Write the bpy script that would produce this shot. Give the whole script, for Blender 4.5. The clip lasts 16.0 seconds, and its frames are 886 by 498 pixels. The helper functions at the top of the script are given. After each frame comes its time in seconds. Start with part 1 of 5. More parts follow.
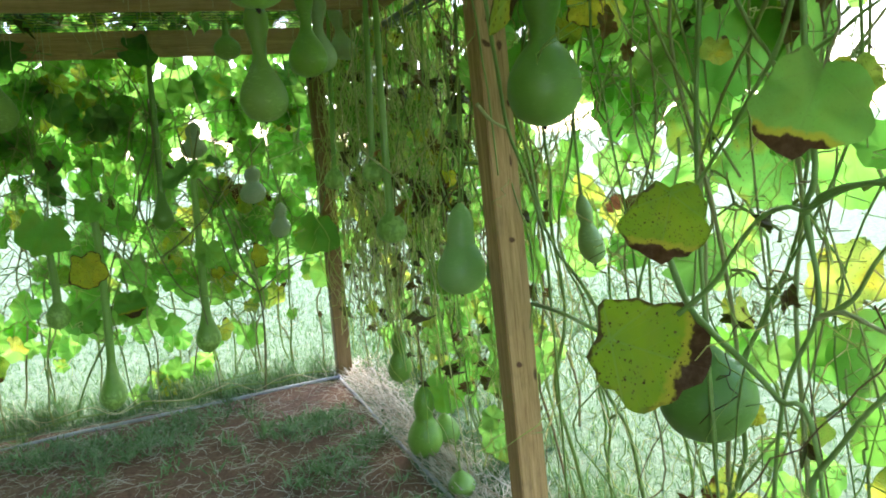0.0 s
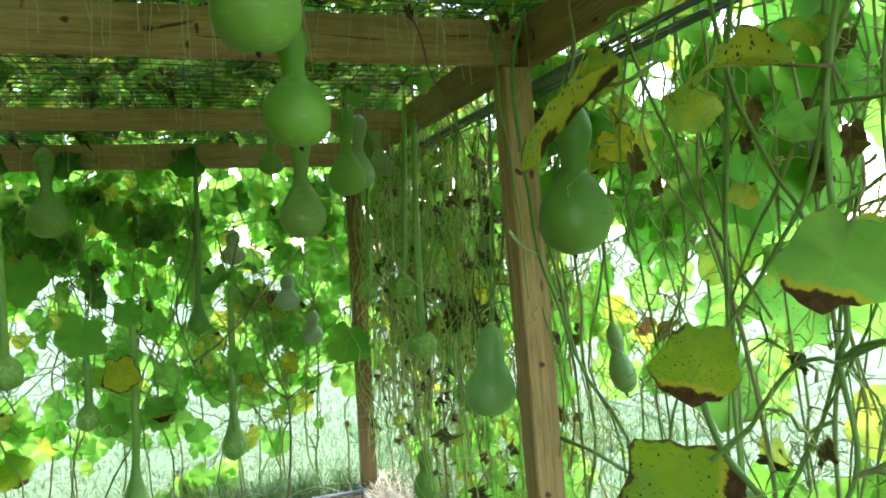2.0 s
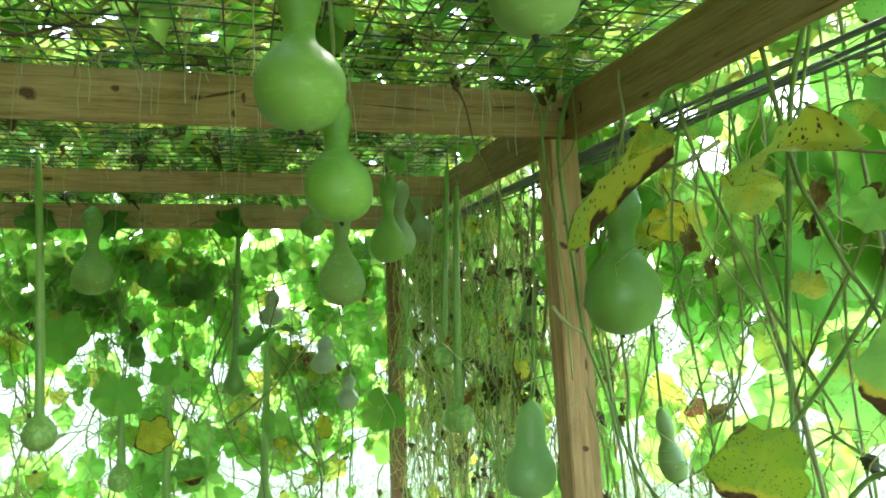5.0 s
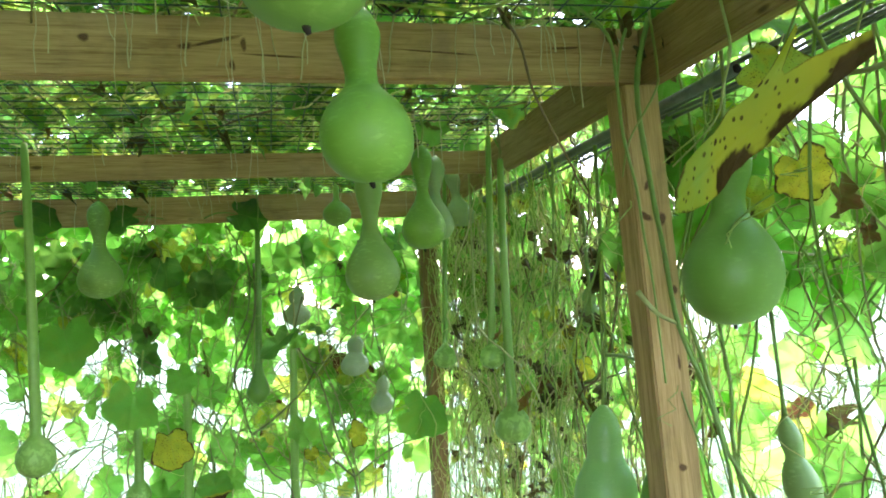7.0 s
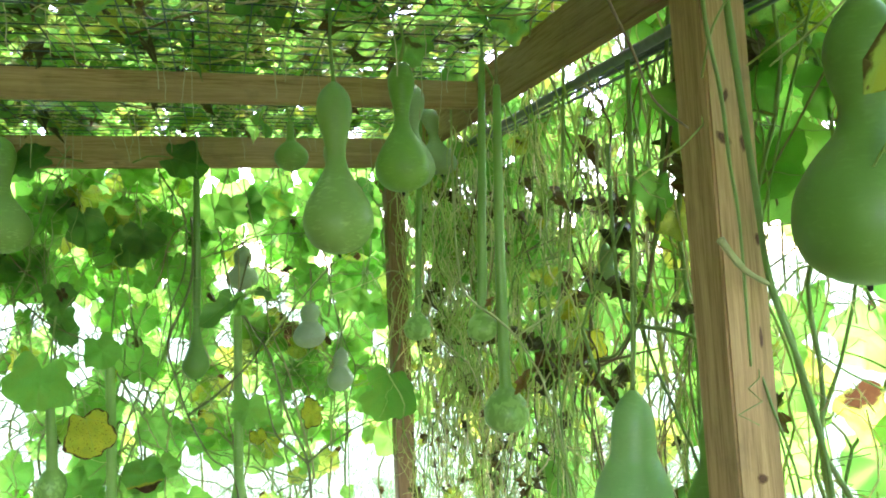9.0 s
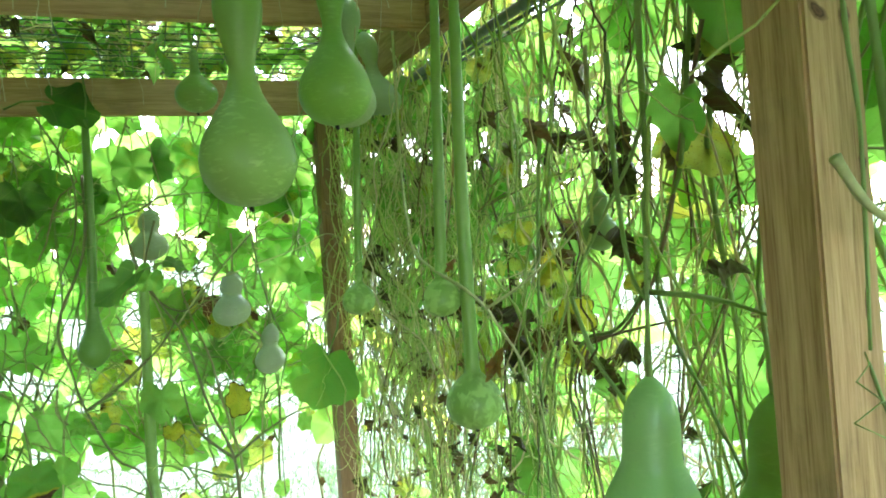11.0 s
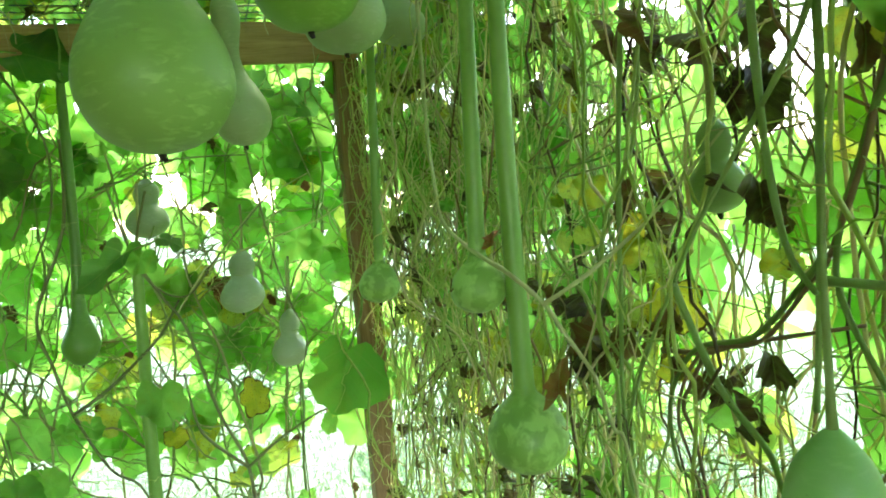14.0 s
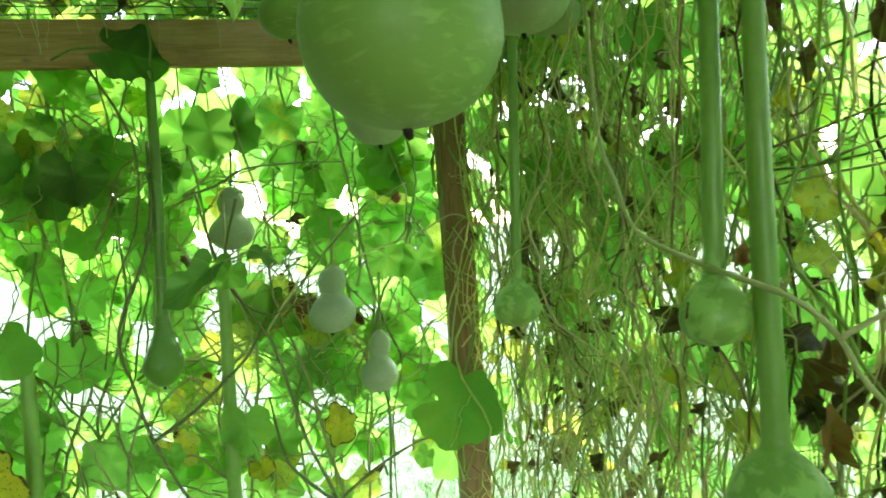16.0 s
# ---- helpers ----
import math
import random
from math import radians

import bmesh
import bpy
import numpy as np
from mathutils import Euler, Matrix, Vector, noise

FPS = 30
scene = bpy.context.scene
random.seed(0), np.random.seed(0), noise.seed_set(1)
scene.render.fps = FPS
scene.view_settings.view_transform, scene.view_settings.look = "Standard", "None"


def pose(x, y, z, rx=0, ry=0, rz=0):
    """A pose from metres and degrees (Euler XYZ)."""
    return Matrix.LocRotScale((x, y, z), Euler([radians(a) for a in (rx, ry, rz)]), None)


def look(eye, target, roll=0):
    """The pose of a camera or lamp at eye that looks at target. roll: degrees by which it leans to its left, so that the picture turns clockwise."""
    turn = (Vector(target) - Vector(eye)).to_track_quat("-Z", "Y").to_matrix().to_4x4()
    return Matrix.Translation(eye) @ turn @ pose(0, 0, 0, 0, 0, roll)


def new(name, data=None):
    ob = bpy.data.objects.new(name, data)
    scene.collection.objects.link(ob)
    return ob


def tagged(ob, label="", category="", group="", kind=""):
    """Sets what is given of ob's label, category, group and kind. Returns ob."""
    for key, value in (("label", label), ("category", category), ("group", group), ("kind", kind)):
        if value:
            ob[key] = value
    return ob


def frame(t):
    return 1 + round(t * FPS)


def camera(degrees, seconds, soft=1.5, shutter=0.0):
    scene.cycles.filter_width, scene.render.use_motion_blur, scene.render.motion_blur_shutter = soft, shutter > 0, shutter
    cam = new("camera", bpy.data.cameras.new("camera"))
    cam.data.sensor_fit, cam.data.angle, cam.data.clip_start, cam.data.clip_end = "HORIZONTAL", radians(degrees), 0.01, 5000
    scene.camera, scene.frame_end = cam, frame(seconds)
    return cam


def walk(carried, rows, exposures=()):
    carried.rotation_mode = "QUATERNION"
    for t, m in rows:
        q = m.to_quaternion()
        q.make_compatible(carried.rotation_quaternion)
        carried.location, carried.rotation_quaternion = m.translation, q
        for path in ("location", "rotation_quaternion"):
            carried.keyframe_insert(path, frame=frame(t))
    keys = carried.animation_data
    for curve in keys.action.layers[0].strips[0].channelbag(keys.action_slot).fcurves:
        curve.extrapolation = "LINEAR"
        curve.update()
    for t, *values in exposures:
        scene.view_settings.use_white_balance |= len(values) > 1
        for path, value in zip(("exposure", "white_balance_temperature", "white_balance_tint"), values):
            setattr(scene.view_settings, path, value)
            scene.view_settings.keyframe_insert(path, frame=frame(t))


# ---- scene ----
cam = camera(62.2, 16.0, 1.8, 0.25)
PATH = [
    (0, (0.074, -0.086, 1.411), (0.765, 1.767, 1.117), -4.4),
    (0.5, (0.055, -0.09, 1.432), (0.742, 1.776, 1.22), -3.7),
    (1, (0.079, -0.095, 1.446), (0.749, 1.783, 1.299), -3.2),
    (1.5, (0.084, -0.101, 1.462), (0.735, 1.788, 1.385), -3.1),
    (2, (0.079, -0.1, 1.472), (0.711, 1.798, 1.458), -3.0),
    (2.5, (0.081, -0.088, 1.486), (0.69, 1.817, 1.532), -2.7),
    (3, (0.063, -0.098, 1.499), (0.655, 1.81, 1.596), -2.2),
    (5.3, (0.094, -0.015, 1.517), (0.614, 1.911, 1.666), -1.5),
    (5.5, (0.089, 0.041, 1.519), (0.597, 1.97, 1.662), -1.5),
    (6, (0.069, 0.143, 1.523), (0.561, 2.076, 1.67), -1.7),
    (6.5, (0.081, 0.231, 1.517), (0.568, 2.166, 1.653), -2.6),
    (7, (0.136, 0.347, 1.51), (0.6, 2.288, 1.645), -3.4),
    (7.5, (0.187, 0.468, 1.516), (0.63, 2.414, 1.641), -3.7),
    (8, (0.204, 0.565, 1.506), (0.634, 2.516, 1.594), -3.1),
    (8.5, (0.169, 0.728, 1.495), (0.704, 2.654, 1.574), -2.2),
    (9, (0.168, 0.834, 1.475), (0.754, 2.746, 1.526), -2.5),
    (9.5, (0.209, 0.937, 1.467), (0.833, 2.837, 1.47), -2.7),
    (10, (0.233, 1.054, 1.454), (0.902, 2.938, 1.434), -3.3),
    (12.5, (0.407, 1.506, 1.456), (1.193, 3.343, 1.372), -3.6),
    (13, (0.473, 1.589, 1.446), (1.144, 3.471, 1.365), -4.4),
    (13.5, (0.495, 1.659, 1.435), (1.114, 3.558, 1.323), -5.3),
    (14, (0.48, 1.706, 1.436), (1.078, 3.61, 1.315), -5.2),
    (14.5, (0.452, 1.742, 1.439), (1.037, 3.65, 1.317), -4.8),
    (15, (0.399, 1.821, 1.433), (0.976, 3.734, 1.351), -3.8),
    (15.5, (0.347, 1.887, 1.413), (0.916, 3.804, 1.377), -3.6),
    (16, (0.306, 1.98, 1.437), (0.831, 3.909, 1.376), -4.3),
]
walk(cam, [(t, look(eye, target, roll)) for t, eye, target, roll in PATH], [(0, 2.76, 6600, 22), (1.1, 2.94, 6700, 18), (2, 2.9, 6800, 13), (3, 3.3, 6850, 14), (5.5, 3.5, 6450, 24), (9, 3.8, 6350, 34), (12.5, 3.75, 6550, 21), (16, 3.52, 7100, 11)])

# ---- light ----
world = bpy.data.worlds.new("sky")
scene.world = world
world.use_nodes = True
wn = world.node_tree.nodes
sky = wn.new("ShaderNodeTexSky")
sky.sky_type, sky.sun_disc = "NISHITA", False
sky.sun_elevation, sky.sun_rotation = radians(50), radians(35)
sky.air_density, sky.dust_density = 1.0, 1.0
wn["Background"].inputs["Strength"].default_value = 0.15
world.node_tree.links.new(sky.outputs["Color"], wn["Background"].inputs["Color"])
sun = new("sun", bpy.data.lights.new("sun", "SUN"))
sun.data.energy, sun.data.angle, sun.data.color = 1.5, radians(20), (1.0, 0.96, 0.88)
sun.matrix_world = look((0.57 * 8, 0.82 * 8, 9.5), (0, 0, 0))

# ---- materials ----


class Mat:
    """A node material with short calls for its nodes."""

    def __init__(self, name):
        self.m = bpy.data.materials.new(name)
        self.m.use_nodes = True
        self.t = self.m.node_tree
        self.bsdf = self.t.nodes["Principled BSDF"]
        self.out = self.t.nodes["Material Output"]

    def put(self, socket, value):
        if isinstance(value, bpy.types.NodeSocket):
            self.t.links.new(value, socket)
        elif isinstance(value, tuple) and len(value) == 3 and socket.type == "RGBA":
            socket.default_value = (*value, 1)
        else:
            socket.default_value = value

    def math(self, op, a, b=0.0, c=0.0):
        n = self.t.nodes.new("ShaderNodeMath")
        n.operation = op
        for s, v in zip(n.inputs, (a, b, c)):
            self.put(s, v)
        return n.outputs[0]

    def coord(self, which="Object", scale=(1, 1, 1)):
        n = self.t.nodes.new("ShaderNodeTexCoord")
        m = self.t.nodes.new("ShaderNodeMapping")
        m.inputs["Scale"].default_value = scale
        self.t.links.new(n.outputs[which], m.inputs["Vector"])
        return m.outputs[0]

    def noise(self, vec, scale, detail=4.0, rough=0.55, distort=0.0):
        n = self.t.nodes.new("ShaderNodeTexNoise")
        self.put(n.inputs["Vector"], vec)
        n.inputs["Scale"].default_value, n.inputs["Detail"].default_value = scale, detail
        n.inputs["Roughness"].default_value, n.inputs["Distortion"].default_value = rough, distort
        return n.outputs["Fac"]

    def cells(self, vec, scale, rand=1.0):
        n = self.t.nodes.new("ShaderNodeTexVoronoi")
        self.put(n.inputs["Vector"], vec)
        n.inputs["Scale"].default_value, n.inputs["Randomness"].default_value = scale, rand
        return n.outputs["Distance"]

    def ramp(self, fac, *stops):
        n = self.t.nodes.new("ShaderNodeValToRGB")
        el = n.color_ramp.elements
        while len(el) < len(stops):
            el.new(0.5)
        for e, (p, c) in zip(el, stops):
            e.position = p
            e.color = (*c, 1) if isinstance(c, tuple) else (c, c, c, 1)
        self.put(n.inputs["Fac"], fac)
        return n.outputs["Color"]

    def mix(self, fac, a, b, mode="MIX"):
        n = self.t.nodes.new("ShaderNodeMix")
        n.data_type, n.blend_type = "RGBA", mode
        self.put(n.inputs["Factor"], fac)
        self.put(n.inputs[6], a)
        self.put(n.inputs[7], b)
        return n.outputs[2]

    def bump(self, height, strength=0.3, dist=0.01):
        n = self.t.nodes.new("ShaderNodeBump")
        n.inputs["Strength"].default_value, n.inputs["Distance"].default_value = strength, dist
        self.put(n.inputs["Height"], height)
        self.t.links.new(n.outputs[0], self.bsdf.inputs["Normal"])
        return n.outputs[0]

    def rand(self, island=False):
        if island:
            return self.t.nodes.new("ShaderNodeNewGeometry").outputs["Random Per Island"]
        return self.t.nodes.new("ShaderNodeObjectInfo").outputs["Random"]

    def done(self, color=None, rough=0.6, metal=0.0, spec=0.5):
        if color is not None:
            self.put(self.bsdf.inputs["Base Color"], color)
        self.put(self.bsdf.inputs["Roughness"], rough)
        self.bsdf.inputs["Metallic"].default_value = metal
        self.bsdf.inputs["Specular IOR Level"].default_value = spec
        return self.m


def wood_material(name, scale, tone=1.0):
    """Treated pine; the grain runs along the axis with the small scale."""
    w = Mat(name)
    v = w.coord("Object", scale)
    fine = w.noise(v, 26, 4, 0.6, 0.3)
    lines = w.math("ADD", w.math("MULTIPLY", w.noise(v, 6, 5, 0.55, 0.9), 0.55), w.math("MULTIPLY", fine, 0.45))
    broad = w.noise(v, 0.9, 3, 0.5, 1.2)
    c = w.ramp(lines, (0.36, (0.22 * tone, 0.12 * tone, 0.042 * tone)), (0.49, (0.375 * tone, 0.228 * tone, 0.09 * tone)), (0.62, (0.475 * tone, 0.305 * tone, 0.135 * tone)))
    c = w.mix(w.ramp(broad, (0.35, 0.0), (0.75, 0.65)), c, (0.33 * tone, 0.215 * tone, 0.09 * tone))
    kn = w.cells(w.coord("Object", tuple(1.3 if s < 1 else 3.4 for s in scale)), 2.6)
    c = w.mix(w.ramp(kn, (0.045, 0.85), (0.085, 0.0)), c, (0.075, 0.035, 0.016))
    dirt = w.noise(w.coord("Object"), 7, 5, 0.7)
    c = w.mix(w.ramp(dirt, (0.55, 0.0), (0.8, 0.55)), c, (0.12, 0.09, 0.05))
    w.bump(lines, 0.35, 0.003)
    return w.done(c, w.ramp(lines, (0.3, 0.85), (0.7, 0.62)), 0, 0.3)


def leaf_material(name, tones, through_tones, sick=0.0, dead=0.0, island=False, share=0.68, blotch=1.0, tip=0.0, edge=0.0, rimmed=0.0):
    """A blade with paler veins; UV is the blade's own plane with the stalk at its origin."""
    w = Mat(name)
    t = w.t
    uv = w.coord("UV")
    sep = t.nodes.new("ShaderNodeSeparateXYZ")
    t.links.new(uv, sep.inputs[0])
    x, y = sep.outputs[0], sep.outputs[1]
    ang = w.math("ARCTAN2", y, x)
    rad = w.math("SQRT", w.math("ADD", w.math("MULTIPLY", x, x), w.math("MULTIPLY", y, y)))
    vein = w.math("MULTIPLY", w.math("ABSOLUTE", w.math("SINE", w.math("MULTIPLY", ang, 3.0))), rad)
    vein = w.ramp(vein, (0.0, 1.0), (0.055, 0.0))
    side = w.math("ABSOLUTE", w.math("SINE", w.math("MULTIPLY", w.math("SUBTRACT", x, w.math("MULTIPLY", w.math("ABSOLUTE", y), 0.9)), 17.0)))
    side = w.ramp(side, (0.0, 0.55), (0.12, 0.0))
    veins = w.math("MAXIMUM", vein, side)
    r = w.rand(island)
    col = w.ramp(r, *tones)
    thr = w.ramp(r, *through_tones)
    offs = t.nodes.new("ShaderNodeVectorMath")
    offs.operation = "ADD"
    t.links.new(uv, offs.inputs[0])
    comb = t.nodes.new("ShaderNodeCombineXYZ")
    for s in comb.inputs:
        t.links.new(w.math("MULTIPLY", r, 37.0), s)
    t.links.new(comb.outputs[0], offs.inputs[1])
    p = offs.outputs[0]
    mott = w.noise(p, 3.5, 5, 0.6)
    col = w.mix(w.ramp(mott, (0.35, 0.0), (0.75, 0.6)), col, (0.13, 0.17, 0.035), "MIX")
    col = w.mix(w.math("MULTIPLY", veins, 0.55), col, (0.24, 0.36, 0.12))
    thr = w.mix(w.math("MULTIPLY", veins, 0.35), thr, (0.16, 0.30, 0.04))
    thr = w.mix(w.ramp(mott, (0.40, 0.0), (0.75, 0.45)), thr, (0.15, 0.38, 0.04))
    if sick:
        patch = w.ramp(w.noise(p, 1.3, 3, 0.6, 0.6), (0.50, 0.0), (0.62, sick))
        col = w.mix(patch, col, (0.31, 0.30, 0.02))
        thr = w.mix(patch, thr, (0.42, 0.42, 0.04))
        out = t.nodes.new("ShaderNodeUVMap")
        out.uv_map = "edge"
        rim = t.nodes.new("ShaderNodeSeparateXYZ")
        t.links.new(out.outputs[0], rim.inputs[0])
        rim = w.math("ADD", w.math("MULTIPLY", rim.outputs[0], 0.75), w.math("MULTIPLY", w.noise(p, 4.0, 5, 0.65), 0.34))
        rim = w.ramp(rim, (0.945 - 0.085 * rimmed, 0.0), (0.97 - 0.085 * rimmed, dead))
        spots = w.ramp(w.math("ADD", w.cells(p, 10), w.math("MULTIPLY", w.noise(p, 30, 2), 0.14)), (0.18, 1.0), (0.24, 0.0))
        spots = w.math("MAXIMUM", spots, w.ramp(w.math("ADD", w.cells(p, 21), w.math("MULTIPLY", w.noise(p, 40, 2), 0.12)), (0.21, 0.9), (0.29, 0.0)))
        spots = w.math("MULTIPLY", spots, w.ramp(w.noise(p, 2.2, 2), (0.36, 0.0), (0.48, max(sick, rimmed))))
        dry = w.ramp(w.noise(p, 1.05, 4, 0.5, 0.3), (0.625, 0.0), (0.66, dead * blotch))
        brown = w.math("MAXIMUM", w.math("MAXIMUM", spots, dry), rim)
        if tip or edge:
            far = w.math("SUBTRACT", x, tip) if tip else w.math("SUBTRACT", w.math("MULTIPLY", y, math.copysign(1, edge)), abs(edge))
            if edge:
                # only towards the stalk
                far = w.math("SUBTRACT", far, w.math("MULTIPLY", 2.0, w.math("MAXIMUM", 0.0, w.math("SUBTRACT", x, 0.6))))
                far = w.math("ADD", far, w.math("MULTIPLY", 0.16, w.math("MAXIMUM", 0.0, w.math("SUBTRACT", 0.3, x))))
            far = w.math("ADD", far, w.math("MULTIPLY", w.math("SUBTRACT", w.noise(p, 2.4, 4, 0.6), 0.5), 0.45))
            pale = w.ramp(far, (-0.0, 0.0), (0.06, 0.9)) if tip else w.ramp(w.math("ADD", far, 0.25), (0.0, 0.0), (0.25, 0.9))
            col, thr = w.mix(pale, col, (0.36, 0.30, 0.04)), w.mix(pale, thr, (0.55, 0.48, 0.04))
            brown = w.math("MAXIMUM", w.math("MAXIMUM", spots, w.math("MULTIPLY", rim, w.ramp(w.noise(p, 1.7, 2), (0.44, 0.1), (0.56, 0.9)))), w.ramp(far, (0.1 if tip else 0.02, 0.0), (0.13 if tip else 0.05, 1.0)))
        burnt = w.ramp(w.noise(p, 7.0, 5, 0.65), (0.36, (0.055, 0.026, 0.012)), (0.5, (0.11, 0.06, 0.03)), (0.66, (0.19, 0.115, 0.06)))
        col = w.mix(brown, col, burnt)
        thr = w.mix(brown, thr, (0.06, 0.028, 0.01))
    w.bump(w.math("ADD", w.math("MULTIPLY", veins, -0.6), mott), 0.5, 0.006)
    w.done(col, 0.6, 0, 0.14)
    tr = t.nodes.new("ShaderNodeBsdfTranslucent")
    w.put(tr.inputs["Color"], thr)
    ms = t.nodes.new("ShaderNodeMixShader")
    ms.inputs[0].default_value = share
    t.links.new(w.bsdf.outputs[0], ms.inputs[1])
    t.links.new(tr.outputs[0], ms.inputs[2])
    t.links.new(ms.outputs[0], w.out.inputs["Surface"])
    return w.m


def stem_material(name, tones, island=False, glow=0.0):
    """Stems, strands and blades of grass; glow: the share of light that passes through."""
    w = Mat(name)
    v = w.coord("Object")
    n = w.noise(v, 60, 4, 0.6)
    c = w.ramp(w.rand(island), *tones)
    c = w.mix(w.ramp(n, (0.4, 0.0), (0.8, 0.45)), c, (0.22, 0.22, 0.07))
    w.bump(n, 0.3, 0.001)
    w.done(c, 0.6, 0, 0.4)
    if glow:
        tr = w.t.nodes.new("ShaderNodeBsdfTranslucent")
        w.put(tr.inputs["Color"], c)
        ms = w.t.nodes.new("ShaderNodeMixShader")
        ms.inputs[0].default_value = glow
        w.t.links.new(w.bsdf.outputs[0], ms.inputs[1])
        w.t.links.new(tr.outputs[0], ms.inputs[2])
        w.t.links.new(ms.outputs[0], w.out.inputs["Surface"])
    return w.m


def gourd_material(name, dark, pale, fleck=0.6, fine=1.0, dash=3.0, only_below=0.0):
    """Skin with pale flecks; dash: how far they are drawn out round the fruit; only_below: flecks keep to that height over the tip."""
    w = Mat(name)
    v = w.coord("Object", (1, 1, 0.6))
    n = w.noise(v, 7 * fine, 4, 0.55)
    c = w.ramp(n, (0.3, dark), (0.72, pale))
    fl = w.noise(w.coord("Object", (1, 1, dash)), 55 * fine, 3, 0.5, 0.5)
    big = w.noise(w.coord("Object"), 16 * fine, 2, 0.5)
    dense = only_below and dash < 2
    mask = w.math("MULTIPLY", w.ramp(fl, (0.45 if dense else 0.53, 0.0), (0.6 if dense else 0.68, fleck)), 1.0 if dense else w.ramp(big, (0.42, 0.1), (0.62, 1.0)))
    if only_below:
        sep = w.t.nodes.new("ShaderNodeSeparateXYZ")
        w.t.links.new(w.coord("Object"), sep.inputs[0])
        low = w.ramp(w.math("DIVIDE", sep.outputs[2], only_below), (0.8, 1.0), (1.1, 0.12))
        mask = w.math("MULTIPLY", mask, low)
    c = w.mix(mask, c, tuple(min(0.75, p * 1.6 + 0.06) for p in pale))
    scuff = w.ramp(w.noise(w.coord("Object"), 22 * fine, 8, 0.8), (0.61, 0.0), (0.72, 0.5))
    c = w.mix(scuff, c, (0.12, 0.14, 0.05))
    c = w.mix(w.math("MULTIPLY", w.rand(), 0.2), c, (0.27, 0.36, 0.11))
    w.bump(w.noise(w.coord("Object"), 45, 4, 0.55), 0.16, 0.003)
    w.bsdf.inputs["Coat Weight"].default_value = 0.06
    return w.done(c, w.ramp(n, (0.3, 0.4), (0.7, 0.55)), 0, 0.45)


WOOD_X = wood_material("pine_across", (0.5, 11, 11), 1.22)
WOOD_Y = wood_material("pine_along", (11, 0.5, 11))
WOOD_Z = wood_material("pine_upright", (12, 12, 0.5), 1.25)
# Same upright pine in a darker tone, for the end posts.
WOOD_DARK = wood_material("pine_darkened", (12, 12, 0.5), 0.68)
GREENS = ((0.0, (0.045, 0.13, 0.032)), (0.35, (0.06, 0.17, 0.042)), (0.7, (0.08, 0.21, 0.052)), (1.0, (0.11, 0.23, 0.065)))
SHINE = ((0.0, (0.15, 0.45, 0.055)), (0.5, (0.21, 0.54, 0.085)), (1.0, (0.29, 0.61, 0.11)))
LEAF = leaf_material("gourd_leaf", GREENS, SHINE, 0.14, 0.0)
LEAF_SICK = leaf_material("yellowing_leaf", ((0.0, (0.20, 0.25, 0.03)), (1.0, (0.30, 0.30, 0.04))), ((0.0, (0.34, 0.50, 0.07)), (1.0, (0.46, 0.50, 0.09))), 1.0, 1.0)
LEAF_RIM = leaf_material("yellow_leaf_brown_rim", ((0.0, (0.24, 0.30, 0.06)), (1.0, (0.27, 0.31, 0.06))), ((0.0, (0.46, 0.52, 0.08)), (1.0, (0.50, 0.52, 0.08))), 1.0, 1.0, False, 0.55, 0.0, 0.0, 0.04, 0.7)
LEAF_TIP = leaf_material("yellow_leaf_brown_tip", ((0.0, (0.13, 0.23, 0.016)), (1.0, (0.18, 0.25, 0.02))), ((0.0, (0.28, 0.46, 0.02)), (1.0, (0.34, 0.48, 0.025))), 0.2, 1.0, False, 0.55, 0.0, 0.68, 0.0, 1.0)
LEAF_SPOT = leaf_material("yellow_spotted_leaf", ((0.0, (0.20, 0.27, 0.04)), (1.0, (0.26, 0.29, 0.05))), ((0.0, (0.34, 0.52, 0.06)), (1.0, (0.42, 0.52, 0.07))), 1.0, 0.8, False, 0.55, 0.0, 0.0, 0.0, 0.6)
LEAF_OVAL = leaf_material("yellow_brown_edged_leaf", ((0.0, (0.30, 0.28, 0.02)), (1.0, (0.34, 0.30, 0.03))), ((0.0, (0.55, 0.52, 0.03)), (1.0, (0.58, 0.54, 0.04))), 0.8, 1.0, False, 0.6, 0.0, 0.0, 0.0, 1.0)
LEAF_TIP_GREEN = leaf_material("green_leaf_brown_tip", GREENS, SHINE, 0.12, 1.0, False, 0.62, 0.0, 0.68, 0.0, 0.1)
# Darker gourd leaf; its colour stands in for leaves in shade.
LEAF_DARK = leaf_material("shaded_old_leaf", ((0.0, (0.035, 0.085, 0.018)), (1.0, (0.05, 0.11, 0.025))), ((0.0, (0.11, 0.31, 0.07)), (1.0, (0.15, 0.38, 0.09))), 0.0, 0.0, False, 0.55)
LEAF_DEAD = leaf_material("withered_leaf", ((0.0, (0.035, 0.018, 0.010)), (0.6, (0.075, 0.038, 0.018)), (1.0, (0.19, 0.09, 0.03))), ((0.0, (0.03, 0.014, 0.005)), (1.0, (0.12, 0.06, 0.02))), 0.0, 0.0, False, 0.25)
LEAF_RUST = leaf_material("rust_brown_blossom", ((0.0, (0.26, 0.10, 0.03)), (1.0, (0.32, 0.13, 0.04))), ((0.0, (0.20, 0.07, 0.02)), (1.0, (0.26, 0.09, 0.02))), 0.0, 0.0, False, 0.3)
LEAF_MASS = leaf_material("gourd_leaf_mass", GREENS, SHINE, 0.7, 0.8, True, 0.5)
LEAF_PATCH = leaf_material("patched_leaf", GREENS, SHINE, 0.7, 1.0, False, 0.68, 0.0, 0.0, 0.0, 0.35)
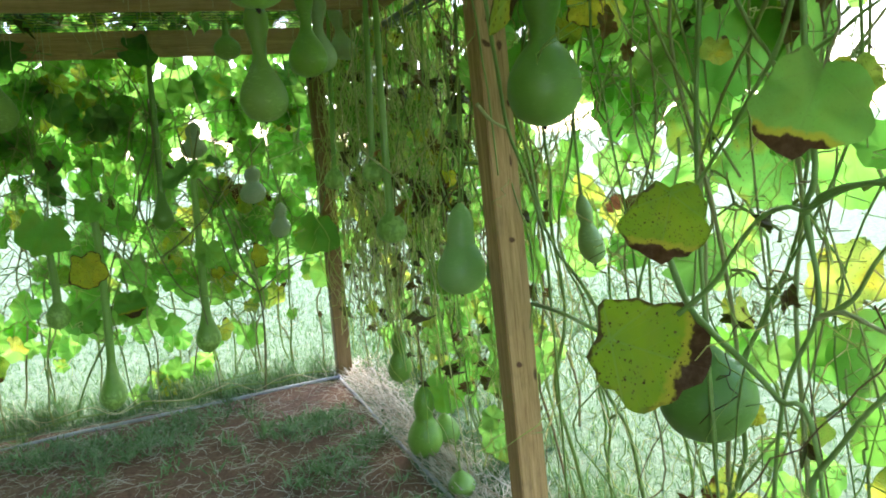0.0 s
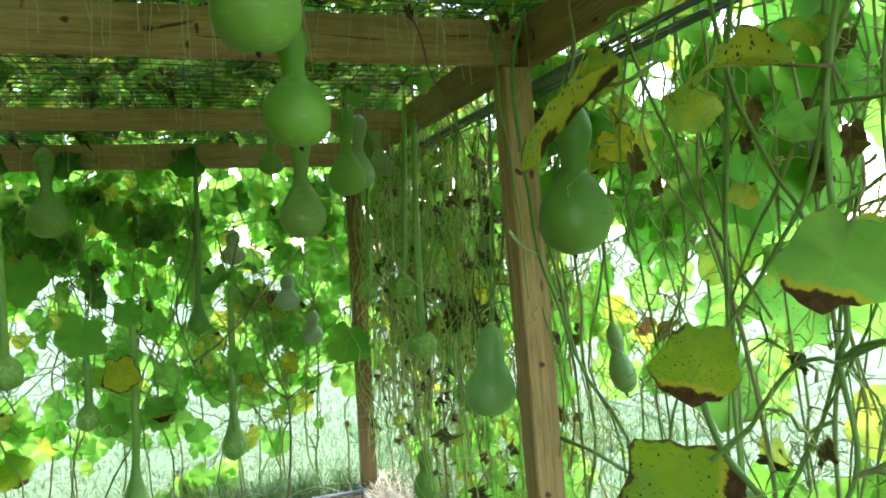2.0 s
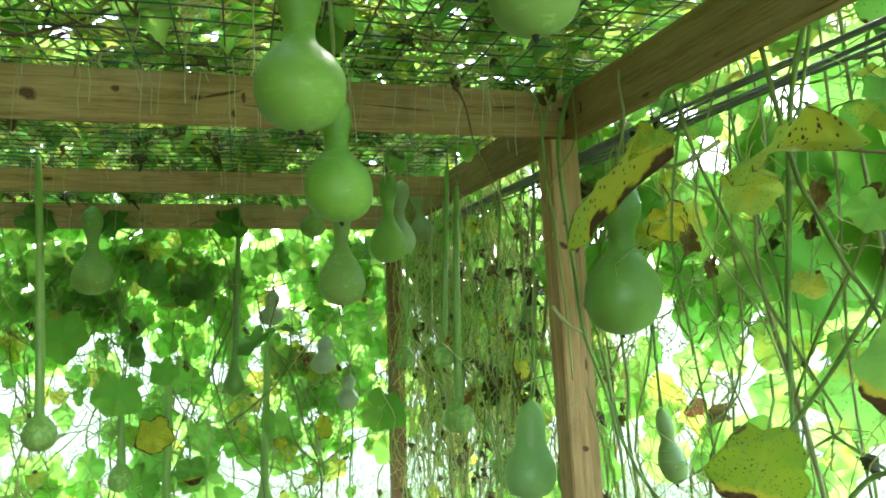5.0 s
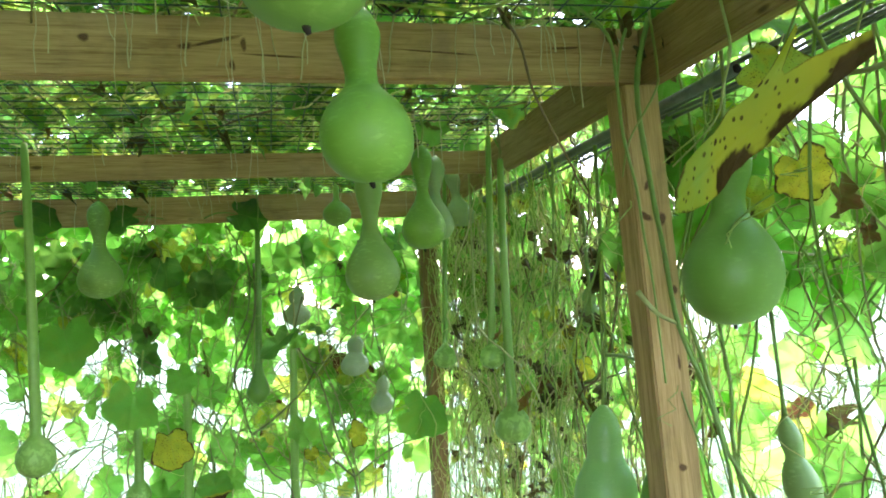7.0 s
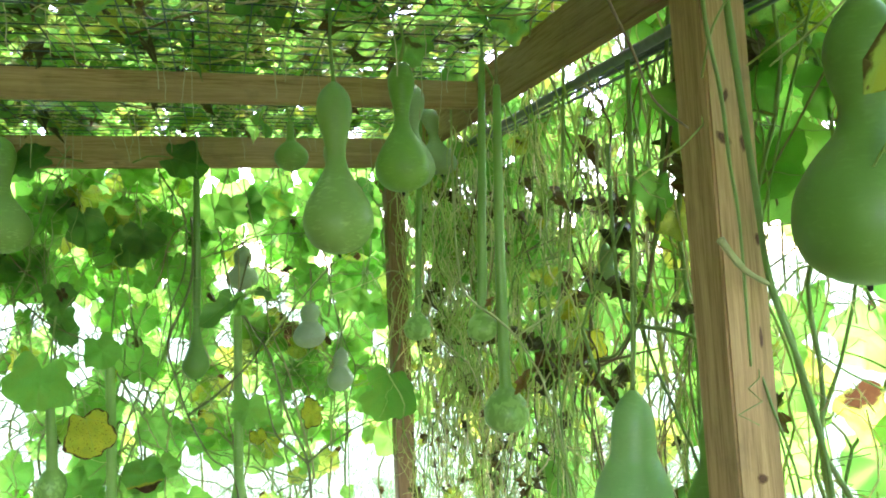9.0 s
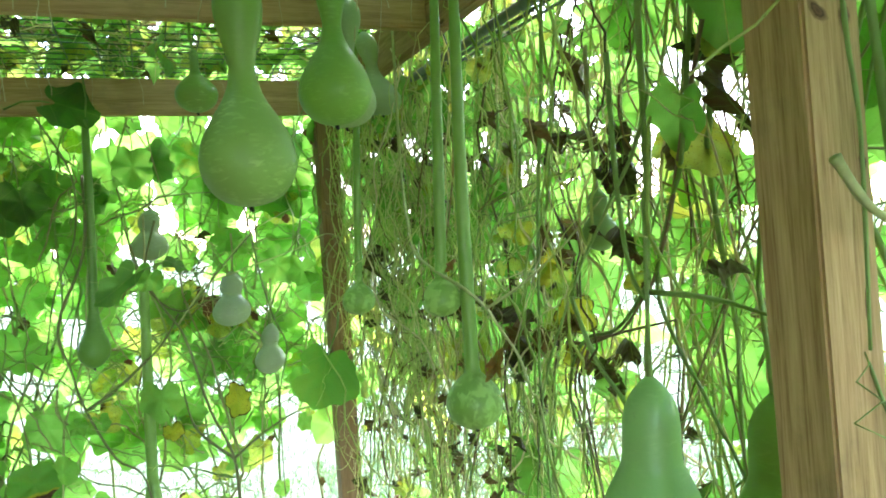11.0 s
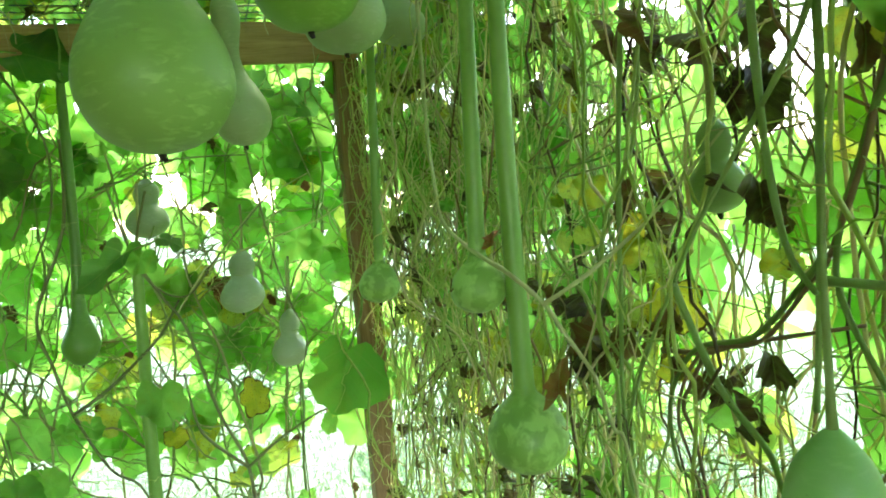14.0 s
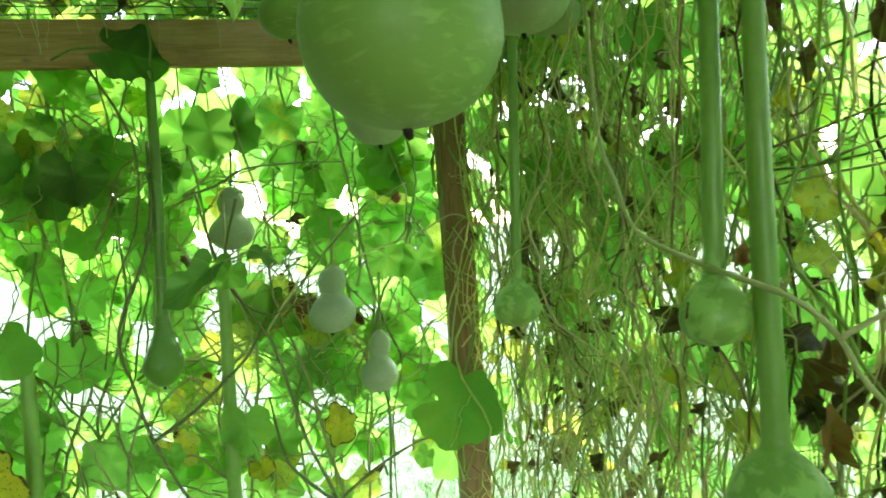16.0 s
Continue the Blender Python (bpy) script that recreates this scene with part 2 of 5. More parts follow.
STEM = stem_material("vine_stem", ((0.0, (0.15, 0.29, 0.055)), (0.5, (0.26, 0.39, 0.10)), (0.8, (0.38, 0.40, 0.16)), (1.0, (0.24, 0.16, 0.075))), False, 0.25)
STEM_GREEN = stem_material("fresh_vine_stem", ((0.0, (0.20, 0.36, 0.08)), (1.0, (0.29, 0.45, 0.12))), False, 0.25)
STEM_OLIVE = stem_material("olive_vine_stem", ((0.0, (0.20, 0.28, 0.06)), (1.0, (0.28, 0.34, 0.09))), False, 0.2)
STEM_DRY = stem_material("dry_vine_stem", ((0.0, (0.50, 0.46, 0.24)), (1.0, (0.60, 0.55, 0.32))))
# Brownish green, darkened: shade of stems against bright leaves is in the colour.
STEM_SHADED = stem_material("bare_vine_stem", ((0.0, (0.12, 0.14, 0.05)), (1.0, (0.17, 0.19, 0.07))), False, 0.1)
STEM_WOODY = stem_material("woody_vine_stem", ((0.0, (0.13, 0.075, 0.04)), (1.0, (0.20, 0.12, 0.06))))
STEM_PALE = stem_material("pale_cut_stalk", ((0.0, (0.45, 0.50, 0.20)), (1.0, (0.50, 0.52, 0.22))), False, 0.15)
STEM_MASS = stem_material("thin_stem", ((0.0, (0.28, 0.44, 0.09)), (0.35, (0.52, 0.66, 0.18)), (0.62, (0.72, 0.72, 0.28)), (0.84, (0.78, 0.69, 0.40)), (0.9, (0.28, 0.16, 0.06)), (1.0, (0.05, 0.03, 0.02))), True, 0.5)
STRAND = stem_material("hanging_strand", ((0.0, (0.28, 0.44, 0.09)), (0.35, (0.52, 0.66, 0.18)), (0.62, (0.72, 0.72, 0.28)), (0.84, (0.78, 0.69, 0.40)), (0.9, (0.28, 0.16, 0.06)), (1.0, (0.05, 0.03, 0.02))), False, 0.5)
TENDRIL = stem_material("dry_tendril", ((0.0, (0.50, 0.42, 0.22)), (1.0, (0.66, 0.60, 0.36))), True)
STRAW = stem_material("straw", ((0.0, (0.40, 0.31, 0.21)), (0.4, (0.62, 0.54, 0.42)), (1.0, (0.80, 0.75, 0.66))), True)
GRASS = stem_material("grass_blade", ((0.0, (0.07, 0.18, 0.05)), (0.5, (0.17, 0.35, 0.13)), (0.85, (0.30, 0.45, 0.24)), (1.0, (0.48, 0.48, 0.34))), True, 0.35)
GOURD = gourd_material("green_gourd_skin", (0.105, 0.285, 0.024), (0.19, 0.40, 0.045), 0.25)
GOURD_SIDE = gourd_material("mid_green_gourd_skin", (0.085, 0.235, 0.022), (0.145, 0.32, 0.038), 0.15)
GOURD_DEEP = gourd_material("deep_green_gourd_skin", (0.065, 0.19, 0.022), (0.12, 0.27, 0.036), 0.2)
GOURD_MINT = gourd_material("mint_green_gourd_skin", (0.17, 0.38, 0.085), (0.26, 0.47, 0.14), 0.12)
GOURD_PALE = gourd_material("pale_gourd_skin", (0.12, 0.275, 0.036), (0.205, 0.375, 0.066), 0.55, 0.8, 3.2)
GOURD_FLECK = gourd_material("flecked_pale_gourd_skin", (0.125, 0.28, 0.038), (0.20, 0.37, 0.066), 0.5, 0.8, 2.8, 0.22)
GOURD_GREY = gourd_material("grey_green_gourd_skin", (0.25, 0.38, 0.15), (0.36, 0.48, 0.22), 0.2)
GOURD_WHITE = gourd_material("whitish_gourd_skin", (0.24, 0.34, 0.17), (0.34, 0.43, 0.25), 0.2)
GOURD_MILKY = gourd_material("milky_green_gourd_skin", (0.18, 0.32, 0.08), (0.26, 0.40, 0.12), 0.3)
GOURD_DIP = gourd_material("dipper_gourd_skin", (0.12, 0.30, 0.034), (0.20, 0.39, 0.06), 0.55, 0.9, 0.9, 0.13)
SCAR_BORE = Mat("blossom_scar").done((0.018, 0.012, 0.008), 0.9)


def plain(name, color, rough, metal=0.0, grain=30, amount=0.35, other=(0.1, 0.1, 0.1)):
    w = Mat(name)
    n = w.noise(w.coord("Object"), grain, 5, 0.65)
    c = w.mix(w.ramp(n, (0.45, 0.0), (0.8, amount)), color, other)
    w.bump(n, 0.2, 0.001)
    return w.done(c, rough, metal)


WIRE = plain("green_coated_wire", (0.020, 0.060, 0.032), 0.5, 0, 40, 0.5, (0.05, 0.06, 0.045))
ROD = plain("grey_green_rod", (0.17, 0.21, 0.185), 0.42, 0.2, 35, 0.6, (0.05, 0.07, 0.055))
PIPE = plain("grey_pipe", (0.40, 0.43, 0.46), 0.5, 0.0, 25, 0.6, (0.20, 0.15, 0.10))


def soil_material():
    w = Mat("bare_soil")
    v = w.coord("Object")
    a, b = w.noise(v, 3.2, 5, 0.6), w.noise(v, 60, 6, 0.7)
    c = w.ramp(b, (0.3, (0.11, 0.06, 0.038)), (0.55, (0.23, 0.13, 0.085)), (0.8, (0.36, 0.24, 0.16)))
    c = w.mix(w.ramp(a, (0.5, 0.0), (0.75, 0.6)), c, (0.30, 0.21, 0.14))
    w.bump(b, 0.8, 0.02)
    return w.done(c, 0.95, 0, 0.2)


def lawn_material():
    w = Mat("lawn")
    v = w.coord("Object")
    a, b = w.noise(v, 0.5, 5, 0.6), w.noise(v, 45, 6, 0.75)
    c = w.ramp(b, (0.3, (0.13, 0.20, 0.11)), (0.55, (0.23, 0.33, 0.20)), (0.8, (0.35, 0.44, 0.31)))
    c = w.mix(w.ramp(a, (0.45, 0.0), (0.75, 0.6)), c, (0.25, 0.31, 0.20))
    c = w.mix(w.ramp(w.noise(v, 16, 5, 0.7), (0.42, 0.0), (0.60, 0.75)), c, (0.075, 0.155, 0.065))
    w.bump(b, 0.8, 0.03)
    return w.done(c, 0.9, 0, 0.2)


SOIL, LAWN = soil_material(), lawn_material()

# ---- mesh helpers ----
rng = random.Random(7)


class Soup:
    """Collects vertices, faces and UVs for one mesh."""

    def __init__(self):
        self.v, self.f, self.uv, self.mi, self.edge = [], [], [], [], []

    def face(self, idx, uvs=None, mat=0, edge=None):
        """edge: how far out each corner lies, 1 at the rim."""
        self.f.append(idx)
        self.uv.extend(uvs or [(0.0, 0.0)] * len(idx))
        self.edge.extend(edge or [0.0] * len(idx))
        self.mi.append(mat)

    def tube(self, pts, radii, sides=6, mat=0, cap=True):
        pts = [Vector(p) for p in pts]
        n, base = len(pts), len(self.v)
        ref = Vector((0.31, 0.87, 0.39))
        for i, p in enumerate(pts):
            d = (pts[min(i + 1, n - 1)] - pts[max(i - 1, 0)]).normalized()
            a = d.cross(ref)
            a = a.normalized() if a.length > 1e-4 else Vector((1, 0, 0))
            b = d.cross(a)
            r = radii[i] if isinstance(radii, (list, tuple)) else radii
            for k in range(sides):
                s = 2 * math.pi * k / sides
                self.v.append(p + a * (r * math.cos(s)) + b * (r * math.sin(s)))
        for i in range(n - 1):
            for k in range(sides):
                k2 = (k + 1) % sides
                self.face((base + i * sides + k, base + i * sides + k2, base + (i + 1) * sides + k2, base + (i + 1) * sides + k), None, mat)
        if cap:
            self.face(tuple(base + k for k in reversed(range(sides))), None, mat)
            self.face(tuple(base + (n - 1) * sides + k for k in range(sides)), None, mat)

    def blade(self, m, outline, rings, bend, mat=0):
        """A leaf: outline(angle) gives the radius, bend(x, y) the height, in leaf units; m places it."""
        base, segs = len(self.v), 40 if rings > 2 else 26
        loc = [(0.42, 0.0)]
        for j in range(1, rings + 1):
            for k in range(segs):
                a = 2 * math.pi * (k + 0.5) / segs
                r = outline(a) * j / rings
                loc.append((0.42 + r * math.cos(a), r * math.sin(a)))
        for x, y in loc:
            self.v.append(m @ Vector((x, y, bend(x, y))))
        for k in range(segs):
            k2 = (k + 1) % segs
            ids = (0, 1 + k, 1 + k2)
            self.face(tuple(base + i for i in ids), [loc[i] for i in ids], mat, [0, 1 / rings, 1 / rings])
            for j in range(rings - 1):
                ids = (1 + j * segs + k, 1 + (j + 1) * segs + k, 1 + (j + 1) * segs + k2, 1 + j * segs + k2)
                q, q2 = (j + 1) / rings, (j + 2) / rings
                self.face(tuple(base + i for i in ids), [loc[i] for i in ids], mat, [q, q2, q2, q])

    def mesh(self, name, mats, smooth=True):
        me = bpy.data.meshes.new(name)
        me.from_pydata([tuple(p) for p in self.v], [], self.f)
        lay = me.uv_layers.new(name="UVMap")
        lay.data.foreach_set("uv", [c for p in self.uv for c in p])
        if any(self.edge):
            rim = me.uv_layers.new(name="edge")
            rim.data.foreach_set("uv", [c for q in self.edge for c in (q, 0.0)])
        for m in mats:
            me.materials.append(m)
        me.polygons.foreach_set("material_index", self.mi)
        me.polygons.foreach_set("use_smooth", [smooth] * len(self.f))
        me.update()
        return me


def under(ob, parent):
    ob.parent = parent
    return ob


def part(name, bm, material, parent, label=""):
    me = bpy.data.meshes.new(name)
    bm.to_mesh(me)
    bm.free()
    me.materials.append(material)
    ob = new(name, me)
    if parent is not None:
        ob.parent = parent
    return tagged(ob, label)


def board(lo, hi, bevel=0.004):
    bm = bmesh.new()
    bmesh.ops.create_cube(bm, size=1)
    for v in bm.verts:
        v.co = [lo[i] + (v.co[i] + 0.5) * (hi[i] - lo[i]) for i in range(3)]
    bmesh.ops.bevel(bm, geom=bm.edges[:], offset=bevel, segments=2, affect="EDGES")
    return bm


# ---- ground ----
def ground_sheet():
    bm = bmesh.new()
    for a in ((-900, -900), (900, -900), (900, 900), (-900, 900)):
        bm.verts.new((*a, 0))
    bm.faces.new(bm.verts)
    return bm


ground = tagged(part("ground", ground_sheet(), LAWN, None), "sunlit lawn of green grass around the pergola", "ground", kind="structure")


def bed():
    bm = bmesh.new()
    bmesh.ops.create_grid(bm, x_segments=70, y_segments=110, size=1)
    for v in bm.verts:
        x, y = -0.85 + v.co.x * 1.8, 1.4 + v.co.y * 2.82
        v.co = (x, y, 0.012 + 0.02 * noise.noise(Vector((x * 3, y * 3, 0))) * (1 - max(abs(v.co.x), abs(v.co.y)) ** 8) + 0.006 * noise.noise(Vector((x * 17, y * 17, 3))))
    for f in bm.faces:
        f.smooth = True
    return bm


tagged(part("soil_bed", bed(), SOIL, None), "bare reddish-brown soil under the pergola, strewn with straw", "soil", kind="structure")

# ---- pergola ----
PX, PY1, PY3, BZ = 1.0, 1.90, 4.34, 1.977
LEFT = -2.6
pergola = tagged(new("pergola"), "weathered pine pergola of posts, header beams and joists", "pergola")
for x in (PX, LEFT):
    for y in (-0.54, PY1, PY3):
        p = part("post", board((-0.0445, -0.0445, -0.02), (0.0445, 0.0445, BZ)), WOOD_DARK if y == PY3 else WOOD_Z, pergola)
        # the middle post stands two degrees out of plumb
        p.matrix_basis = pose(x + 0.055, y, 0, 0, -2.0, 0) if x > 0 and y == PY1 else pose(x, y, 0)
for x in (PX + 0.0255, LEFT - 0.0255):
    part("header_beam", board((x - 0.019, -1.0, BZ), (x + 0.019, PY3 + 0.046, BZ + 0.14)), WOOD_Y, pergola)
for k in range(-2, 3):
    y = PY1 + k * 1.22
    # the third and second from the end are notched a little higher; the second is a slimmer board
    lo, hi = {0: (0.011, 0.14), 1: (0.021, 0.108)}.get(k, (0.0, 0.14))
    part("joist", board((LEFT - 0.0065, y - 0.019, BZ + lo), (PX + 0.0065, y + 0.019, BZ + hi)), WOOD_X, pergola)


def knot_material():
    w = Mat("knot")
    out = w.t.nodes.new("ShaderNodeUVMap")
    out.uv_map = "edge"
    sep = w.t.nodes.new("ShaderNodeSeparateXYZ")
    w.t.links.new(out.outputs[0], sep.inputs[0])
    q = w.math("ADD", sep.outputs[0], w.math("MULTIPLY", w.math("SUBTRACT", w.noise(w.coord("Object"), 90, 4), 0.5), 0.5))
    c = w.ramp(q, (0.1, (0.10, 0.042, 0.018)), (0.35, (0.17, 0.08, 0.034)), (0.55, (0.07, 0.03, 0.014)), (0.68, (0.20, 0.105, 0.042)), (0.95, (0.32, 0.185, 0.075)))
    return w.done(c, 0.75, 0, 0.3)


KNOT = knot_material()


def knot(at, wide, high, tilt, facing):
    """A dark knot a hair proud of a board's face; facing: the turn about z of that face."""
    s = Soup()
    n = 20
    s.v.append(Vector((0, -0.0012, 0)))
    for j in (0.5, 1.0):
        for k in range(n):
            a = 2 * math.pi * k / n
            w = j * (1 + 0.1 * math.sin(2 * a + at[0] * 40) + 0.08 * math.sin(3 * a + at[2] * 30) + 0.06 * math.sin(7 * a))
            s.v.append(Vector((1.35 * wide * w * math.cos(a), -0.0012 + 0.0008 * j, 1.35 * high * w * math.sin(a))))
    for k in range(n):
        k2 = (k + 1) % n
        s.face((0, 1 + k, 1 + k2), None, 0, [0.0, 0.5, 0.5])
        s.face((1 + k, 1 + n + k, 1 + n + k2, 1 + k2), None, 0, [0.5, 1.0, 1.0, 0.5])
    ob = under(new("knot", s.mesh("knot", [KNOT])), pergola)
    ob.matrix_basis = pose(*at, 0, tilt, facing)


YF = PY1 - 0.019
for x, z, w, h, a in ((-0.395, 2.044, 0.017, 0.012, 5), (-0.20, 2.066, 0.009, 0.006, 0), (0.05, 2.064, 0.04, 0.004, -14), (-0.01, 2.052, 0.012, 0.006, 0), (0.105, 2.058, 0.005, 0.011, 0), (0.081, 2.014, 0.005, 0.009, 0), (0.17, 2.035, 0.05, 0.002, 3), (0.52, 2.05, 0.07, 0.002, 3), (0.82, 2.066, 0.03, 0.003, -3)):
    knot((x, YF, z), w, h, a, 0)
for z, x, w, h, a in ((1.103, 0.0, 0.008, 0.007, 0), (1.669, -0.022, 0.012, 0.007, 35), (1.663, 0.018, 0.007, 0.012, 12), (1.74, -0.012, 0.004, 0.011, 20), (1.335, 0.02, 0.003, 0.014, 0), (1.50, 0.03, 0.005, 0.008, 0), (0.72, -0.015, 0.008, 0.008, 0)):
    knot((PX + 0.055 - 0.0349 * z + x, PY1 - 0.0446, z), w, h, a, 0)

# roof of welded wire
mesh_roof = tagged(new("wire_mesh"), "green coated welded wire mesh laid over the joists", "wire mesh")
ZM = BZ + 0.142


def wire_mesh_data(length, axis, r):
    s = Soup()
    n = 14
    ends = [Vector((0, 0, 0)) for _ in range(n)]
    for i, e in enumerate(ends):
        e[axis] = length * i / (n - 1)
        e.z = -0.004 * math.sin(i * 1.9) if 0 < i < n - 1 else 0
    s.tube(ends, r, 5)
    return s.mesh("wire", [WIRE])


long_wire = wire_mesh_data(5.9, 1, 0.0021)
cross_wire = wire_mesh_data(3.86, 0, 0.0021)
for i in range(38):
    w = under(new("wire", long_wire), mesh_roof)
    w.location = (LEFT - 0.08 + i * 0.1016, -1.2, ZM + 0.002)
for i in range(78):
    w = under(new("wire", cross_wire), mesh_roof)
    w.location = (LEFT - 0.1, -1.2 + i * 0.0765, ZM + 0.0055)

# rods that run outside the header beam
rods = tagged(new("trellis_rods"), "bundle of grey-green metal rods running outside the header beam", "rods")
s = Soup()
s.tube([(1.07, 1.62 + k * 0.46, 1.937 + 0.004 * math.sin(k * 1.3)) for k in range(7)], 0.0125, 12)
conduit = under(new("conduit", s.mesh("conduit", [ROD])), rods)
# black disc put in for the shade inside the open pipe
s = Soup()
s.tube([(1.07, 1.6185, 1.937), (1.07, 1.6195, 1.937)], 0.0098, 12)
tagged(under(new("open_end", s.mesh("open_end", [SCAR_BORE])), conduit), "black disc standing in for the shaded pipe bore")
for i, (x, z, r) in enumerate(((1.086, 1.95, 0.006), (1.098, 1.944, 0.004), (1.104, 1.929, 0.005), (1.117, 1.940, 0.004), (1.13, 1.926, 0.0045))):
    s = Soup()
    s.tube([(x + 0.006 * math.sin(k * 0.9 + i), -1.0 + k * 0.45, z + 0.005 * math.sin(k * 1.3 + 2 * i)) for k in range(13)], r, 8)
    under(new("rod", s.mesh("rod", [ROD])), rods)
for y in (-0.4, 0.75, 2.05, 3.1, 4.2):
    s = Soup()
    s.tube([(1.047, y, 2.0), (1.075, y + 0.004, 1.919), (1.13, y, 1.915), (1.145, y, 1.933)], 0.002, 5)
    under(new("tie_wire", s.mesh("tie_wire", [WIRE])), rods)

# ---- leaves ----


def outline(kind, seed):
    r = random.Random(seed)
    ph = [r.uniform(0, 6.28) for _ in range(5)]
    deep = r.uniform(0.16, 0.36)

    def f(a):
        d = math.atan2(math.sin(a - math.pi), math.cos(a - math.pi))
        v = 1.0 + 0.06 * math.cos(5 * a) + 0.055 * math.sin(3 * a + ph[0]) + 0.05 * math.sin(2 * a + ph[3]) + 0.034 * math.sin(9 * a + ph[1]) + 0.028 * math.sin(13 * a + ph[2])
        v -= (0.07 if kind == "whole" else deep) * 1.5 * math.exp(-(d / 0.24) ** 2)
        if kind == "angled":
            # five blunt points
            v += 0.10 * (1 - abs(math.sin(2.5 * a + 0.15 * ph[0]))) - 0.04
        if kind == "fold":
            # torn in on one side
            v -= 0.55 * math.exp(-((math.atan2(math.sin(a + 1.7), math.cos(a + 1.7))) / 0.2) ** 2)
        if kind in ("flag", "wedge", "oval"):
            wide = 0.4 if kind == "oval" else 0.122 + 0.02 * math.cos(a) if kind == "flag" else 0.2 - 0.05 * math.cos(a)
            v = (1.0 + 0.03 * math.sin(9 * a + ph[1]) + (0.1 * math.sin(5 * a + ph[2]) + 0.07 * math.sin(8 * a) if kind != "flag" else 0)) / math.hypot(math.cos(a) / 0.6, math.sin(a) / wide)
            if kind == "flag":
                v += 0.26 * math.exp(-((a - 3.95) / 0.2) ** 2)
            return v
        if kind == "long":
            v *= 0.42 + 0.62 * abs(math.cos(a)) ** 2
        if kind == "ragged":
            v *= (0.5 + 0.5 * abs(math.cos(a)) ** 2) * (0.92 + 0.05 * math.sin(9 * a + ph[3]) + 0.12 * math.sin(4 * a + ph[4]) + 0.04 * math.sin(15 * a))
        return v * 0.62
    return f


def bender(kind, seed):
    r = random.Random(seed + 50)
    cup, fold, rip, ph, droop = r.uniform(-0.15, 0.4), r.uniform(-0.15, 0.45), r.uniform(0.06, 0.15), r.uniform(0, 6.28), r.uniform(0.05, 0.6)
    if kind == "dead":
        cup, fold, rip, droop = r.uniform(0.3, 1.2), r.uniform(1.6, 3.2), 0.5, r.uniform(0.4, 1.6)
    if kind == "wedge":
        cup, fold, rip, droop = 0.2, 0.3, 0.2, 0.3
    if kind == "flag":
        # the lower edge is rolled up on itself
        return lambda x, y: max(0.0, 0.7 - x) * (0.7 * max(0.0, y - 0.02) - 9.0 * max(0.0, y - 0.08) ** 2) + 0.03 * math.sin(4 * x) + 0.02 * math.sin(17 * x) * abs(y) * 5 - 0.35 * max(0.0, -y - 0.1)
    if kind == "fold":
        cup, fold, rip, droop = 0.4, -0.9, 0.12, 0.5

    def f(x, y):
        a, q = math.atan2(y, x - 0.42), math.hypot(x - 0.42, y)
        return fold * abs(y) - cup * q * q - droop * max(0, x) ** 2 * 0.5 + 2.2 * rip * q * q * math.sin(5 * a + ph) + 0.9 * rip * math.sin(11 * a) * q ** 3
    return f


def leaf_mesh(name, kind, seed, mats, rings=3, stalk=0.9, thick=1.0):
    s = Soup()
    bend = bender(kind, seed)
    s.blade(Matrix.Identity(4), outline("ragged" if kind == "dead" else kind, seed), rings, bend)
    z0 = bend(0, 0)
    s.tube([(0.05, 0, bend(0.05, 0) - 0.01), (-0.2 * stalk, 0.03, z0 - 0.06), (-0.6 * stalk, 0.06, z0 - 0.25 * stalk), (-stalk, 0.0, z0 - 0.6 * stalk)], [thick * q for q in (0.018, 0.02, 0.022, 0.026)], 5, 1)
    return s.mesh(name, mats), Vector((-stalk, 0.0, z0 - 0.6 * stalk))


LEAVES = [leaf_mesh("leaf", "angled" if i % 2 else "round", i, [LEAF, STEM]) for i in range(16)]
SICK = [leaf_mesh("yellow_leaf", "angled" if i % 2 else "round", 20 + i, [LEAF_SICK, STEM]) for i in range(5)]
FLAG = leaf_mesh("yellow_leaf", "flag", 150, [LEAF_RIM, STEM], 5, 0.25, 0.45)
WEDGE = leaf_mesh("yellow_leaf", "wedge", 151, [LEAF_SPOT, STEM], 5, 0.4, 0.5)
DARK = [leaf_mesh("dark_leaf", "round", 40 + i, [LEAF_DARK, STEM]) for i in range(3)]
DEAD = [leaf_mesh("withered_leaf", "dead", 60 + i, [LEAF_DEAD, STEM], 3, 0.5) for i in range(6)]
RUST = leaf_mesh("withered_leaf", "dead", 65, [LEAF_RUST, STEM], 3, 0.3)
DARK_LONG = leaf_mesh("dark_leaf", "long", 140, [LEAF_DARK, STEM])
FOLDED = [leaf_mesh("leaf", "fold", 130 + i, [LEAF, STEM]) for i in range(2)]
TIP = [leaf_mesh("yellow_leaf", "whole", 110 + i, [LEAF_TIP, STEM], 4) for i in range(2)]
TIP_GREEN = [leaf_mesh("patched_leaf", "whole", 120 + i, [LEAF_TIP_GREEN, STEM]) for i in range(2)]
BROWNED = [leaf_mesh("yellow_leaf", "angled" if i % 2 else "round", 85 + i, [LEAF_OVAL, STEM], 4) for i in range(3)]
SPOTTED = leaf_mesh("yellow_leaf", "angled", 87, [LEAF_SPOT, STEM], 4)
OVAL = leaf_mesh("yellow_leaf", "oval", 80, [LEAF_OVAL, STEM], 4)
PATCH = [leaf_mesh("patched_leaf", "round", 95 + i, [LEAF_PATCH, STEM]) for i in range(3)]


